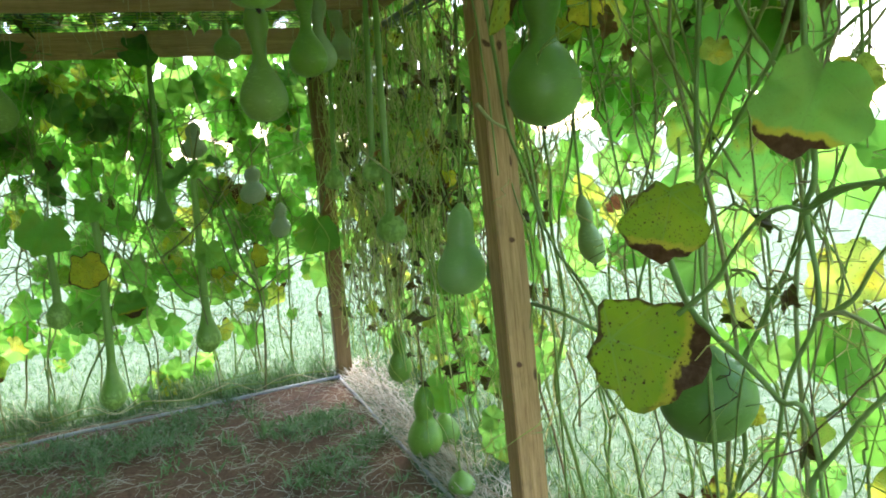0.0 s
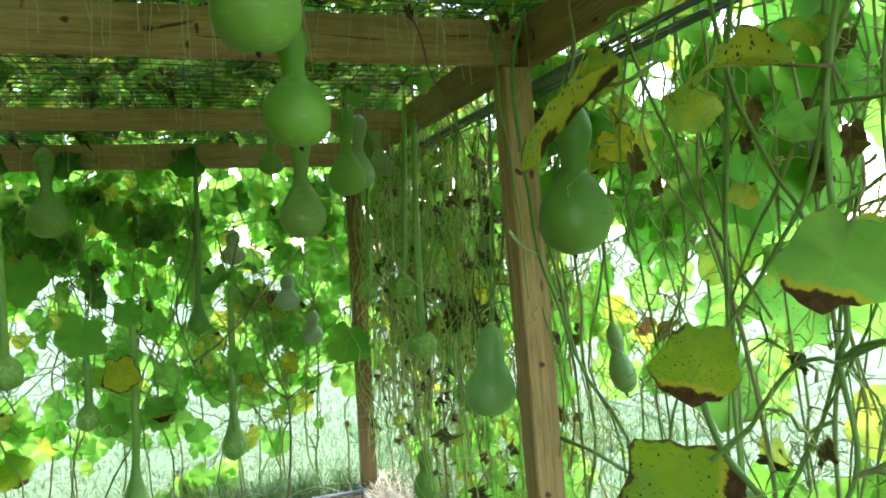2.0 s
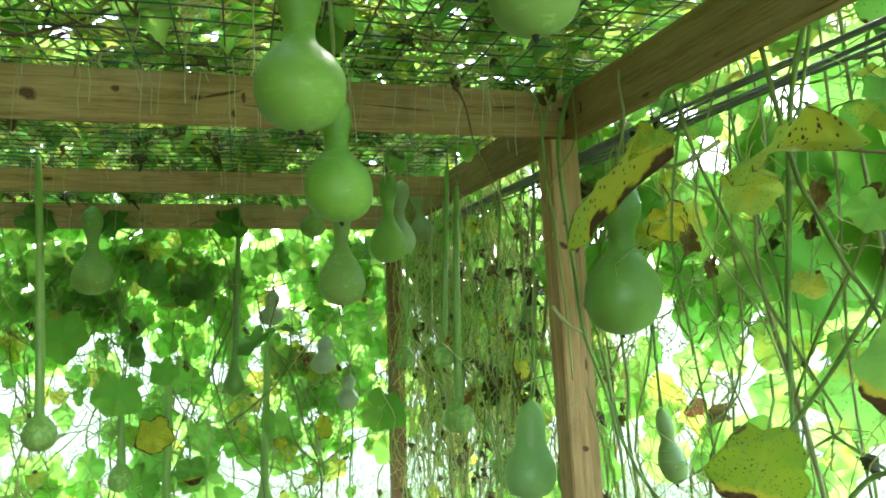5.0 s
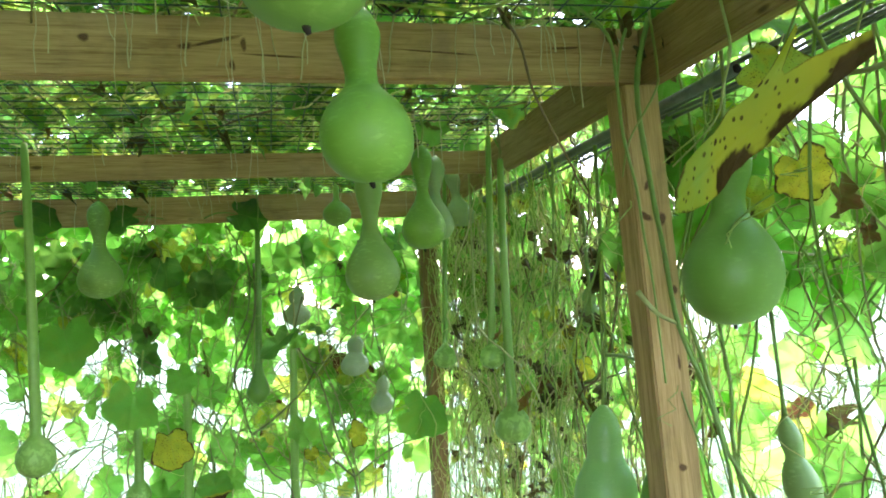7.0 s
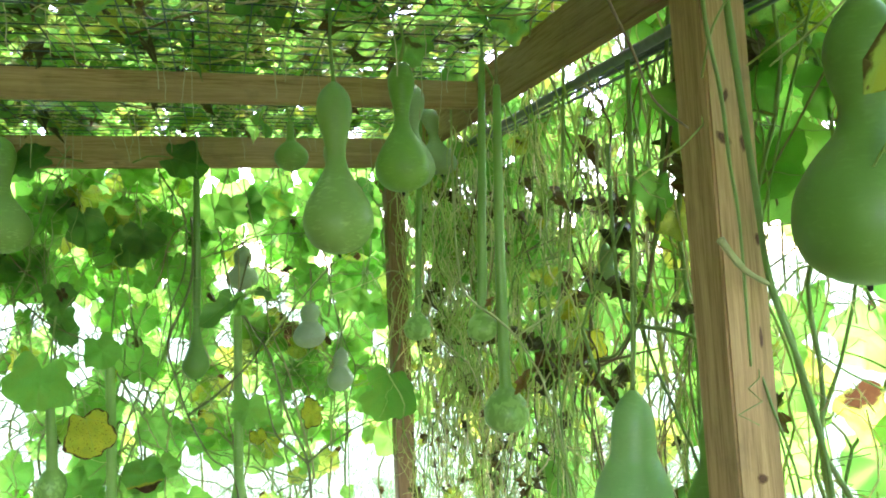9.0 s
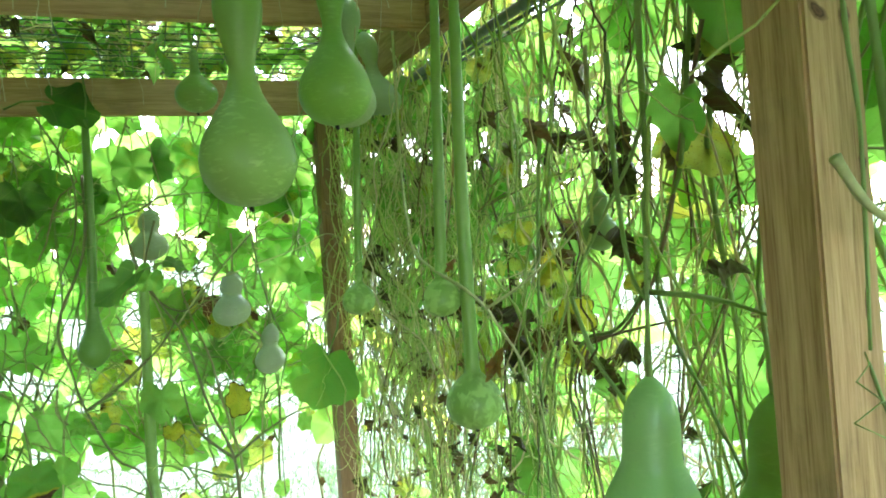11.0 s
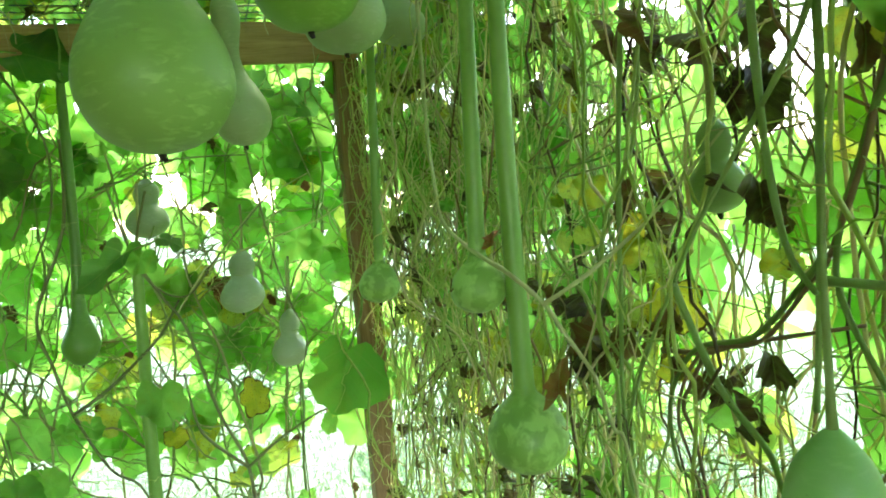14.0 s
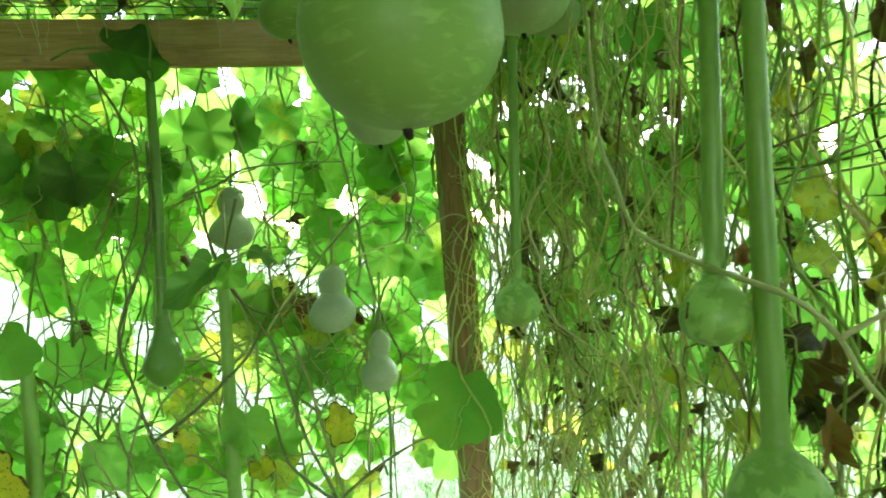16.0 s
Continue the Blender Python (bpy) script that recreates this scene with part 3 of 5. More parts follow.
def leaf_pose(at, size, tip, normal):
    x = Vector(tip).normalized()
    z = Vector(normal)
    z = (z - x * z.dot(x)).normalized()
    y = z.cross(x)
    m = Matrix((x, y, z)).transposed().to_4x4()
    return Matrix.Translation(at) @ m @ Matrix.Scale(size, 4)


def hang_leaf(data, joint, size, tip, normal, parent, name=""):
    """A leaf whose stalk ends at joint."""
    me, end = data
    m = leaf_pose((0, 0, 0), size, tip, normal)
    ob = new(name or me.name.split(".")[0], me)
    ob.parent = parent
    ob.matrix_basis = Matrix.Translation(Vector(joint) - m.to_3x3() @ end) @ m
    return ob


def face_leaf(data, centre, size, tip, normal, parent, name=""):
    """A leaf whose blade has its middle at centre."""
    me, end = data
    m = leaf_pose((0, 0, 0), size, tip, normal)
    ob = new(name or me.name.split(".")[0], me)
    ob.parent = parent
    ob.matrix_basis = Matrix.Translation(Vector(centre) - m.to_3x3() @ Vector((0.42, 0, 0))) @ m
    return ob


def wander(start, end, n, amp, r):
    """A wavering line from start to end."""
    a, b = Vector(start), Vector(end)
    ph = [r.uniform(0, 6.28) for _ in range(6)]
    out = []
    for i in range(n):
        t = i / (n - 1)
        w = math.sin(math.pi * t) ** 0.5
        o = Vector([amp * w * (math.sin(5 * t + ph[k]) + 0.45 * math.sin(13 * t + ph[k + 3]) + 0.2 * math.sin(29 * t + ph[k])) for k in range(3)])
        out.append(a.lerp(b, t) + o)
    return out


# room round the fruit that the leaves keep out of: low and high corner
END_ROOM = (((0.12, 3.6, 0.8), (0.9, 4.38, 1.72)), ((0.18, 3.6, 1.36), (0.38, 4.54, 1.66)), ((0.48, 3.6, 1.1), (0.66, 4.46, 1.38)), ((0.62, 3.6, 0.88), (0.8, 4.48, 1.12)), ((-0.1, 3.6, 0.95), (0.14, 4.26, 1.6)), ((-0.75, 3.6, 1.55), (-0.5, 4.22, 2.0)), ((0.52, 3.6, 0.62), (0.74, 4.62, 0.86)))
SIDE_ROOM = (((0.5, 0.0, 0.3), (1.3, 0.95, 1.3)), ((1.0, 1.45, 0.4), (1.42, 2.05, 1.5)), ((0.9, 2.3, 1.2), (1.22, 3.0, 2.0)), ((1.0, 2.86, 1.56), (2.2, 3.06, 1.76)), ((0.8, 1.95, 0.7), (1.12, 2.4, 1.32)), ((0.75, 0.85, 1.28), (1.2, 1.78, 1.92)), ((0.8, 2.5, 0.95), (1.0, 2.9, 1.95)), ((0.8, 0.9, 0.55), (1.22, 1.4, 1.12)), ((1.1, 0.72, 1.47), (1.35, 0.98, 1.6)), ((1.35, 0.92, 1.47), (1.6, 1.2, 1.64)), ((1.6, 1.1, 1.47), (1.95, 1.5, 1.66)))
CLEAR = END_ROOM + SIDE_ROOM


def blocked(p, room=0.0):
    return any(all(a[i] - room < p[i] < b[i] + room for i in range(3)) for a, b in CLEAR)


def behind(line, shift=(0, 0.22, 0)):
    """The same stem, set back where it would cross the fruit."""
    pts, rad = line
    return ([p + Vector(shift) for p in pts], rad) if any(blocked(p) for p in pts) else line


def vine(lines, label, leaves, r, size=(0.10, 0.19), out=(0, -1, 0), mix=(0.80, 0.11, 0.03), spread=0.55, low=0.3, bare=(), skin=None, curly=True):
    """A climbing vine: stems along lines, leaves on stalks from them. out: the way the blades mostly face. mix: shares of green, yellow and dark; the rest withered."""
    ob = tagged(new("gourd_vine"), label, "vine")
    twine, curls, stems = Soup(), Soup(), {}
    for k, (pts, rad) in enumerate((*lines, *bare)):
        s = twine if rad < 0.003 else Soup()
        n = len(pts)
        s.tube(pts, [rad * (1.15 if i % 4 == 0 else 1) * (1 - 0.5 * i / n) for i in range(n)], 6)
        for i in range(2, n - 1, 3) if curly else ():
            # tendrils
            c = pts[i]
            d = Vector((r.uniform(-1, 1), r.uniform(-1, 1), r.uniform(-1, 0.6))) * 0.06
            curls.tube([c + d * q + Vector((0.012 * math.sin(q * 7), 0.012 * math.cos(q * 7), 0)) * q for q in (0, 0.4, 0.8, 1.2, 1.6, 2.0)], 0.0011, 3)
        if s is not twine:
            stems[k] = under(new("stem", s.mesh("stem", [skin or STEM])), ob)
    if curls.v:
        tagged(under(new("tendril", curls.mesh("tendril", [STEM])), ob), kind="stuff")
    if twine.v:
        tagged(under(new("fine_stem", twine.mesh("fine_stem", [STEM])), ob), kind="stuff")
    o = Vector(out)
    for _ in range(leaves):
        k = r.randrange(len(lines))
        pts, rad = lines[k]
        for _try in range(12):
            c = r.choice(pts)
            if c.z > low:
                break
        q = r.random()
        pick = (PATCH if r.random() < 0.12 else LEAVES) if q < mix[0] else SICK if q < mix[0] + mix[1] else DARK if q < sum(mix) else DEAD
        sz = r.uniform(*size) * (0.45 if pick is DEAD else 1)
        if r.random() < 0.5:
            o2 = -o
        else:
            o2 = o
        nrm = o2 + Vector((r.uniform(-1, 1), r.uniform(-1, 1), r.uniform(-0.4, 1.1))) * spread
        side = Vector((r.uniform(-1, 1), r.uniform(-1, 1), 0))
        side = side - o * side.dot(o)
        tip = Vector((0, 0, -1 if r.random() < 0.8 else 0.2)) + side * 0.9
        leaf = r.choice(pick)
        if not blocked(Vector(c) + leaf_pose((0, 0, 0), sz, tip, nrm).to_3x3() @ (Vector((0.42, 0, 0)) - leaf[1]), sz * 0.35):
            hang_leaf(leaf, c, sz, tip, nrm, stems.get(k, ob))
    return ob


def screen(ob, cells, size, out, r, step=0.125):
    """An even layer of leaves on a vine; cells: the middle of each leaf's place."""
    o = Vector(out)
    for c in cells:
        c = Vector(c) + Vector([r.uniform(-0.5, 0.5) * step for _ in range(3)])
        leaf = r.choice(PATCH if r.random() < 0.1 else SICK if r.random() < 0.04 else LEAVES)
        if not blocked(c, 0.04):
            face_leaf(leaf, c, r.uniform(*size), (r.gauss(0, 0.5), r.gauss(0, 0.5), -1), o + Vector((r.gauss(0, 0.35), r.gauss(0, 0.35), r.gauss(0.1, 0.35))), ob)


# ---- vines of the end wall ----
def branches(trunk, r, n, reach, up, thick):
    out = []
    for k in range(n):
        a = trunk[r.randrange(3, len(trunk) - 3)]
        d = Vector([r.uniform(*q) for q in reach] + [r.uniform(*up)])
        out.append((wander(a, a + d, 14, 0.03, r), thick))
    return out


for i in range(14):
    x0 = -2.5 + i * 0.27
    r = random.Random(100 + i)
    trunk = wander((x0 + r.uniform(-0.1, 0.1), 4.5, 0), (x0 + r.uniform(-0.3, 0.3), 4.43, BZ + 0.17), 26, 0.075, r)
    lines = [(trunk, 0.006)] + branches(trunk, r, 5, ((-0.55, 0.55), (-0.12, 0.35)), (-0.3, 0.5), 0.0036)
    thin = []
    for k in range(8):
        a = Vector((x0 + r.uniform(-0.3, 0.3), r.uniform(4.24, 4.4), r.uniform(0.5, 1.5)))
        b = a + Vector((r.uniform(-0.35, 0.35), r.uniform(-0.03, 0.08), r.uniform(0.25, 0.7)))
        thin.append((wander(a, b, 14, 0.04, r), r.choice((0.0026, 0.0034, 0.0044))))
        c = thin[-1][0][6]
        thin.append((wander(c, c + Vector((r.uniform(-0.3, 0.3), 0.02, r.uniform(-0.25, 0.3))), 10, 0.025, r), 0.0024))
    thin = [behind(q) for q in thin]
    lines = lines[:1] + [behind(q) for q in lines[1:]]
    vine(lines, "climbing gourd vine with backlit round green leaves", 19 if x0 < -0.3 else 20 if x0 < 0 else 24, r, (0.075, 0.165), (0, -1, 0.1), (0.89, 0.07, 0.0), 0.65, 0.38 if x0 < -0.3 else 0.32, thin)

for i in range(11):
    x0 = -2.5 + i * 0.36
    r = random.Random(150 + i)
    trunk = wander((x0, 4.85, 0), (x0 + r.uniform(-0.3, 0.3), 4.6, BZ + 0.5), 22, 0.05, r)
    lines = [(trunk, 0.006)] + branches(trunk[6 if x0 < -0.3 else 4:], r, 7, ((-0.5, 0.5), (-0.1, 0.3)), (-0.2, 0.4), 0.0036)
    ob = vine(lines, "outer gourd vine thick with green leaves near the top", 16, r, (0.08, 0.17), (0, -1, 0.2), (0.93, 0.05, 0.0), 0.5, 1.6 if x0 < -0.3 else 0.62)
    low = 1.25 if x0 < -0.3 else 0.6
    screen(ob, [(x0 + dx, 4.8, z) for dx in (-0.12, 0, 0.12) for z in [low + 0.12 * k for k in range(18)] if z < 2.4 and r.random() < (0.85 if z > 1.5 else 0.5)], (0.12, 0.17), (0, -1, 0.1), r)

for i in range(13):
    r = random.Random(500 + i)
    x0 = -1.35 + i * 0.18
    trunk = wander((x0 + r.uniform(-0.1, 0.1), 4.34, 0), (x0 + r.uniform(-0.7, 0.7), 4.36, r.uniform(1.1, 1.9)), 20, 0.045, r)
    lines = [behind((trunk, r.uniform(0.0045, 0.0062)))]
    for k in range(5):
        a = trunk[r.randrange(6, 18)]
        lines.append((wander(a, a + Vector((r.choice((-1, 1)) * r.uniform(0.2, 0.6), r.uniform(-0.04, 0.05), r.uniform(0.05, 0.5))), 14, 0.03, r), r.uniform(0.0032, 0.0046)))
    lines = lines[:1] + [behind(q) for q in lines[1:]]
    trunk = lines[0][0]
    vine(lines, "bare forked vine stem with a few leaves", 4, r, (0.06, 0.1), (0, -1, 0.1), (0.6, 0.25, 0.0), 0.6, 0.4)
s = Soup()
r = random.Random(19)
for i in range(400):
    a = Vector((r.uniform(-2.0, 0.82), r.uniform(4.25, 4.5), r.uniform(0.3, 1.95)))
    d = Vector((r.gauss(0, 0.16), r.gauss(0, 0.04), r.gauss(0, 0.2)))
    if blocked(a + d * 0.5, 0.12):
        a.y, d.y = 4.56, abs(d.y)
    s.tube(wander(a, a + d, 12, r.choice((0.012, 0.022, 0.035)), r), r.choice((0.0009, 0.0012, 0.0016, 0.0024)), 4, 0, False)
tagged(new("wall_tendrils", s.mesh("wall_tendrils", [STEM_MASS])), "thin pale curling tendrils and twigs woven through the end wall", "tendrils", kind="stuff")

# ---- vines of the side wall ----
for i in range(11):
    y0 = -0.6 + i * 0.24
    r = random.Random(200 + i)
    trunk = wander((1.24 + r.uniform(-0.08, 0.1), y0, 0), (1.14 + r.uniform(-0.03, 0.1), y0 + r.uniform(-0.4, 0.4), BZ + 0.14), 26, 0.07, r)
    lines = [(trunk, 0.0065)] + branches(trunk, r, 5 if y0 < 0.9 else 3, ((-0.02, 0.4), (-0.5, 0.5)), (-0.4, 0.5), 0.0042)
    lines = lines[:1] + [behind(q, (0.16, 0, 0)) for q in lines[1:]]
    vine(lines, "climbing gourd vine with green and yellowing leaves", 15, r, (0.07, 0.15), (-0.8, -0.5, 0.1), (0.80, 0.12, 0.0), 0.7, 1.3 if y0 < 0.9 else 1.42)
for i in range(12):
    y0 = 2.05 + i * 0.22
    r = random.Random(300 + i)
    trunk = wander((1.42 + r.uniform(-0.12, 0.12), y0, 0), (1.2 + r.uniform(-0.05, 0.1), y0 + r.uniform(-0.3, 0.3), BZ + 0.14), 22, 0.05, r)
    lines = [(trunk, 0.0052)] + branches(trunk, r, 3, ((-0.1, 0.5), (-0.5, 0.5)), (-0.4, 0.5), 0.0034)
    lines = lines[:1] + [behind(q, (0.16, 0, 0)) for q in lines[1:]]
    vine(lines, "half-withered gourd vine with yellow, brown and green leaves", 13 if y0 < 3.0 else 12, r, (0.08, 0.17), (-0.8, -0.4, 0.1), (0.88, 0.07, 0.0), 0.7, 1.0)


for i in range(12):
    y0 = -0.5 + i * 0.42
    r = random.Random(350 + i)
    trunk = wander((1.75 + r.uniform(-0.1, 0.1), y0, 0), (1.35 + r.uniform(-0.05, 0.1), y0 + r.uniform(-0.3, 0.3), BZ + 0.35), 22, 0.09, r)
    lines = [(trunk, 0.006)] + branches(trunk[6:], r, 6, ((-0.2, 0.2), (-0.5, 0.5)), (-0.3, 0.4), 0.004)
    ob = vine(lines, "outer gourd vine with broad bright leaves", 10, r, (0.10, 0.18), (-0.8, -0.4, 0.1), (0.95, 0.03, 0.0), 0.5, 1.4)
    low = 1.5 if y0 < 1.7 else 1.0 if y0 < 3.1 else 0.6
    screen(ob, [(1.6, y0 + dy, z) for dy in (-0.14, 0, 0.14) for z in [low + 0.13 * k for k in range(14)] if z < 2.4 and r.random() < (0.5 if y0 < 1.0 else 0.62 if y0 < 1.7 else 0.36 if z > 1.5 else 0.18)], (0.11, 0.17), (-0.8, -0.4, 0.1), r, 0.16)


def smooth(pts):
    """A finer line through the points."""
    pts = [Vector(p) for p in pts]
    fine = []
    for i in range(len(pts) - 1):
        p0, p1, p2, p3 = pts[max(i - 1, 0)], pts[i], pts[i + 1], pts[min(i + 2, len(pts) - 1)]
        for j in range(5):
            t = j / 5
            fine.append(0.5 * (2 * p1 + (p2 - p0) * t + (2 * p0 - 5 * p1 + 4 * p2 - p3) * t * t + (3 * p1 - p0 - 3 * p2 + p3) * t ** 3))
    return fine + [pts[-1]]


def shoot(pts, rad, leaves, label, r, size=(0.05, 0.1), mix=(0.6, 0.2, 0.0), skin=None):
    """One stem through a few points, smoothed."""
    return vine([(smooth(pts), rad)], label, leaves, r, size, (-0.7, -0.6, 0.1), mix, 0.5, 0.1, (), skin, skin is None and rad < 0.0056)


r = random.Random(77)
shoot(((1.0, 1.82, 2.12), (0.94, 1.79, 1.95), (0.95, 1.78, 1.733), (0.968, 1.78, 1.591), (0.989, 1.78, 1.426), (1.041, 1.78, 1.283), (1.076, 1.78, 1.144), (1.09, 1.78, 1.0), (1.12, 1.8, 0.5), (1.14, 1.82, 0.0)), 0.0062, 0, "thick green vine shoot running down beside the post", r, skin=STEM_GREEN)
shoot(((0.9, 1.78, 1.5), (0.94, 1.78, 1.453), (0.989, 1.78, 1.426)), 0.006, 0, "cut-off pale leaf stalk on the shoot beside the post", r, skin=STEM_PALE)
shoot(((1.05, 0.8, 2.12), (1.0, 0.78, 1.6), (1.0, 0.758, 1.332), (1.0, 0.776, 1.256), (1.0, 0.752, 1.106), (1.0, 0.823, 0.937), (1.05, 0.9, 0.6), (1.1, 0.95, 0.0)), 0.0062, 2, "forking green vine shoot with curling stalks", r, skin=STEM_GREEN)
shoot(((0.93, 1.0, 1.06), (0.97, 0.946, 1.124), (0.97, 0.91, 1.171), (0.97, 0.843, 1.243), (0.97, 0.785, 1.267), (0.985, 0.76, 1.263), (0.99, 0.692, 1.297), (1.0, 0.6, 1.32)), 0.005, 0, "looping green leaf stalk", r, skin=STEM_GREEN)
shoot(((1.06, 1.25, 1.25), (0.99, 1.06, 1.08), (0.97, 0.957, 1.029), (0.97, 0.876, 0.992), (0.97, 0.804, 0.949), (1.0, 0.75, 0.85), (1.05, 0.72, 0.0)), 0.0072, 1, "thick arching green vine shoot", r, skin=STEM_GREEN)
shoot(((1.1, 1.0, 2.12), (1.04, 1.022, 1.882), (1.04, 1.05, 1.641), (1.04, 1.069, 1.416), (1.04, 1.067, 1.161), (1.1, 1.1, 0.6), (1.15, 1.1, 0.0)), 0.0058, 4, "upright green vine shoot with drooping leaves", r, skin=STEM_GREEN)
shoot(((1.02, 0.7, 2.1), (1.0, 0.75, 1.805), (1.0, 0.808, 1.558), (1.0, 0.886, 1.444), (1.0, 1.005, 1.312), (1.0, 1.185, 1.135), (1.05, 1.3, 0.95)), 0.0055, 2, "slanting green vine shoot", r, skin=STEM_GREEN)
shoot(((1.08, 2.3, 2.12), (1.06, 2.28, 1.608), (1.06, 2.285, 1.48), (1.06, 2.294, 1.347), (1.05, 2.30, 1.19)), 0.0062, 2, "upright green vine shoot above the pear-shaped gourd", r, skin=STEM_GREEN)
shoot(((1.06, 2.287, 1.325), (1.06, 2.181, 1.325), (1.06, 2.113, 1.32), (1.06, 2.074, 1.314), (1.09, 2.0, 1.29)), 0.005, 1, "pale green vine shoot reaching across to the post", r, skin=STEM_GREEN)
shoot(((1.06, 2.29, 1.35), (1.08, 2.342, 1.314), (1.08, 2.422, 1.246), (1.08, 2.534, 1.213), (1.08, 2.599, 1.13), (1.08, 2.594, 1.04), (1.1, 2.56, 0.9), (1.15, 2.6, 0.0)), 0.0042, 2, "dark woody vine shoot with withered leaves", r, (0.05, 0.09), (0.2, 0.2, 0))
shoot(((1.13, 2.2, 2.12), (1.12, 2.187, 1.646), (1.12, 2.2, 1.56), (1.12, 2.182, 1.408), (1.12, 2.156, 1.261), (1.12, 2.158, 1.122), (1.14, 2.16, 0.5), (1.15, 2.16, 0)), 0.0058, 3, "green vine shoot behind the post", r, skin=STEM_GREEN)
shoot(((1.1, 2.15, 2.12), (1.08, 2.205, 1.591), (1.08, 2.247, 1.475), (1.08, 2.295, 1.332), (1.08, 2.241, 1.22), (1.08, 2.177, 1.137), (1.1, 2.1, 0.9), (1.12, 2.05, 0)), 0.0045, 2, "brownish kinked vine shoot", r, (0.05, 0.09), (0.3, 0.2, 0))
shoot(((1.06, 2.57, 2.12), (1.05, 2.591, 1.767), (1.05, 2.637, 1.512), (1.05, 2.668, 1.233), (1.05, 2.677, 1.041), (1.08, 2.68, 0.4), (1.1, 2.68, 0)), 0.0045, 2, "slender green vine shoot among dry strands", r, skin=STEM_GREEN)
shoot(((1.0, 0.782, 1.248), (1.0, 0.74, 1.286), (1.0, 0.674, 1.304), (1.01, 0.6, 1.31), (1.06, 0.45, 1.34)), 0.0058, 1, "forked side branch of a green vine shoot", r, skin=STEM_GREEN)
shoot(((0.97, 0.734, 0.809), (1.0, 0.762, 0.82), (1.0, 0.719, 0.885), (1.0, 0.636, 1.002), (1.04, 0.5, 1.14)), 0.006, 1, "green vine shoot rising from a fork", r, skin=STEM_GREEN)
shoot(((1.0, 0.757, 1.09), (1.0, 0.72, 1.108), (1.0, 0.69, 1.107), (1.0, 0.638, 1.094), (1.03, 0.5, 1.05)), 0.005, 1, "pale green stalk curving off the shoot", r, skin=STEM_PALE)
shoot(((1.0, 0.757, 1.09), (1.0, 0.691, 1.133), (1.0, 0.639, 1.215), (1.03, 0.5, 1.4)), 0.0045, 1, "slender stalk climbing from the fork", r, skin=STEM_GREEN)
shoot(((1.05, 2.36, 1.75), (1.05, 2.353, 1.508), (1.05, 2.329, 1.364), (1.05, 2.291, 1.313)), 0.0055, 1, "green vine shoot meeting the fork above the pear-shaped gourd", r, skin=STEM_GREEN)
shoot(((1.05, 2.25, 1.66), (1.05, 2.293, 1.576), (1.05, 2.353, 1.508), (1.05, 2.418, 1.44), (1.05, 2.518, 1.323), (1.05, 2.674, 1.071), (1.08, 2.8, 0.7)), 0.0042, 1, "slanting green vine shoot crossing others", r, skin=STEM_GREEN)
shoot(((1.05, 2.532, 1.307), (1.05, 2.454, 1.187), (1.05, 2.374, 1.126), (1.05, 2.352, 1.081), (1.08, 2.3, 0.9)), 0.005, 1, "green vine shoot slanting down behind the gourd", r, skin=STEM_GREEN)
shoot(((0.96, 3.25, 2.1), (0.93, 3.176, 1.629), (0.9, 3.062, 1.485), (0.88, 2.97, 1.408), (0.86, 2.787, 1.366), (0.86, 2.63, 1.334), (0.9, 2.611, 1.289), (0.93, 2.615, 1.243), (0.95, 2.578, 1.188), (0.97, 2.573, 1.115), (0.99, 2.567, 1.055), (1.04, 2.55, 0.6), (1.1, 2.55, 0)), 0.0042, 0, "pale green vine shoot slanting across the dipper gourds", r, skin=STEM_PALE)
shoot(((0.9, 2.611, 1.289), (0.96, 2.58, 1.33), (1.05, 2.56, 1.40), (1.12, 2.5, 1.5)), 0.0036, 0, "pale forked stalk among dry strands", r, skin=STEM_PALE)
shoot(((1.1, 3.03, 1.505), (1.1, 2.93, 1.521), (1.1, 2.83, 1.535), (1.1, 2.73, 1.55), (1.12, 2.6, 1.565)), 0.0026, 0, "thin pale vine stem running level through the strands", r, skin=STEM_PALE)
shoot(((1.1, 3.04, 1.49), (1.1, 2.934, 1.486), (1.1, 2.832, 1.485), (1.1, 2.737, 1.493), (1.12, 2.6, 1.51)), 0.0026, 0, "thin pale vine stem running level through the strands", r, skin=STEM_PALE)
shoot(((1.12, 2.98, 1.46), (1.1, 2.902, 1.474), (1.1, 2.727, 1.51), (1.1, 2.589, 1.538), (1.12, 2.45, 1.56)), 0.0022, 0, "thin pale vine stem running level through the strands", r, skin=STEM_PALE)
shoot(((1.12, 3.0, 1.44), (1.1, 2.942, 1.461), (1.1, 2.712, 1.478), (1.1, 2.607, 1.497), (1.12, 2.48, 1.5)), 0.0022, 0, "thin pale vine stem running level through the strands", r, skin=STEM_PALE)
shoot(((1.0, 3.992, 1.14), (1.0, 3.731, 1.243), (1.0, 3.521, 1.315), (0.96, 3.25, 1.385), (0.9, 3.038, 1.406)), 0.0028, 0, "pale curling side stalk reaching back through the strands", r, skin=STEM_PALE)
shoot(((1.1, 2.641, 1.192), (1.1, 2.541, 1.204), (1.1, 2.462, 1.229), (1.12, 2.3, 1.27)), 0.0042, 0, "dark woody side branch", r, skin=STEM_WOODY)
shoot(((1.1, 2.541, 1.204), (1.1, 2.58, 1.15), (1.1, 2.599, 1.114), (1.1, 2.57, 1.051), (1.12, 2.55, 0.8)), 0.004, 0, "dark woody vine stem bending down from a fork", r, skin=STEM_WOODY)
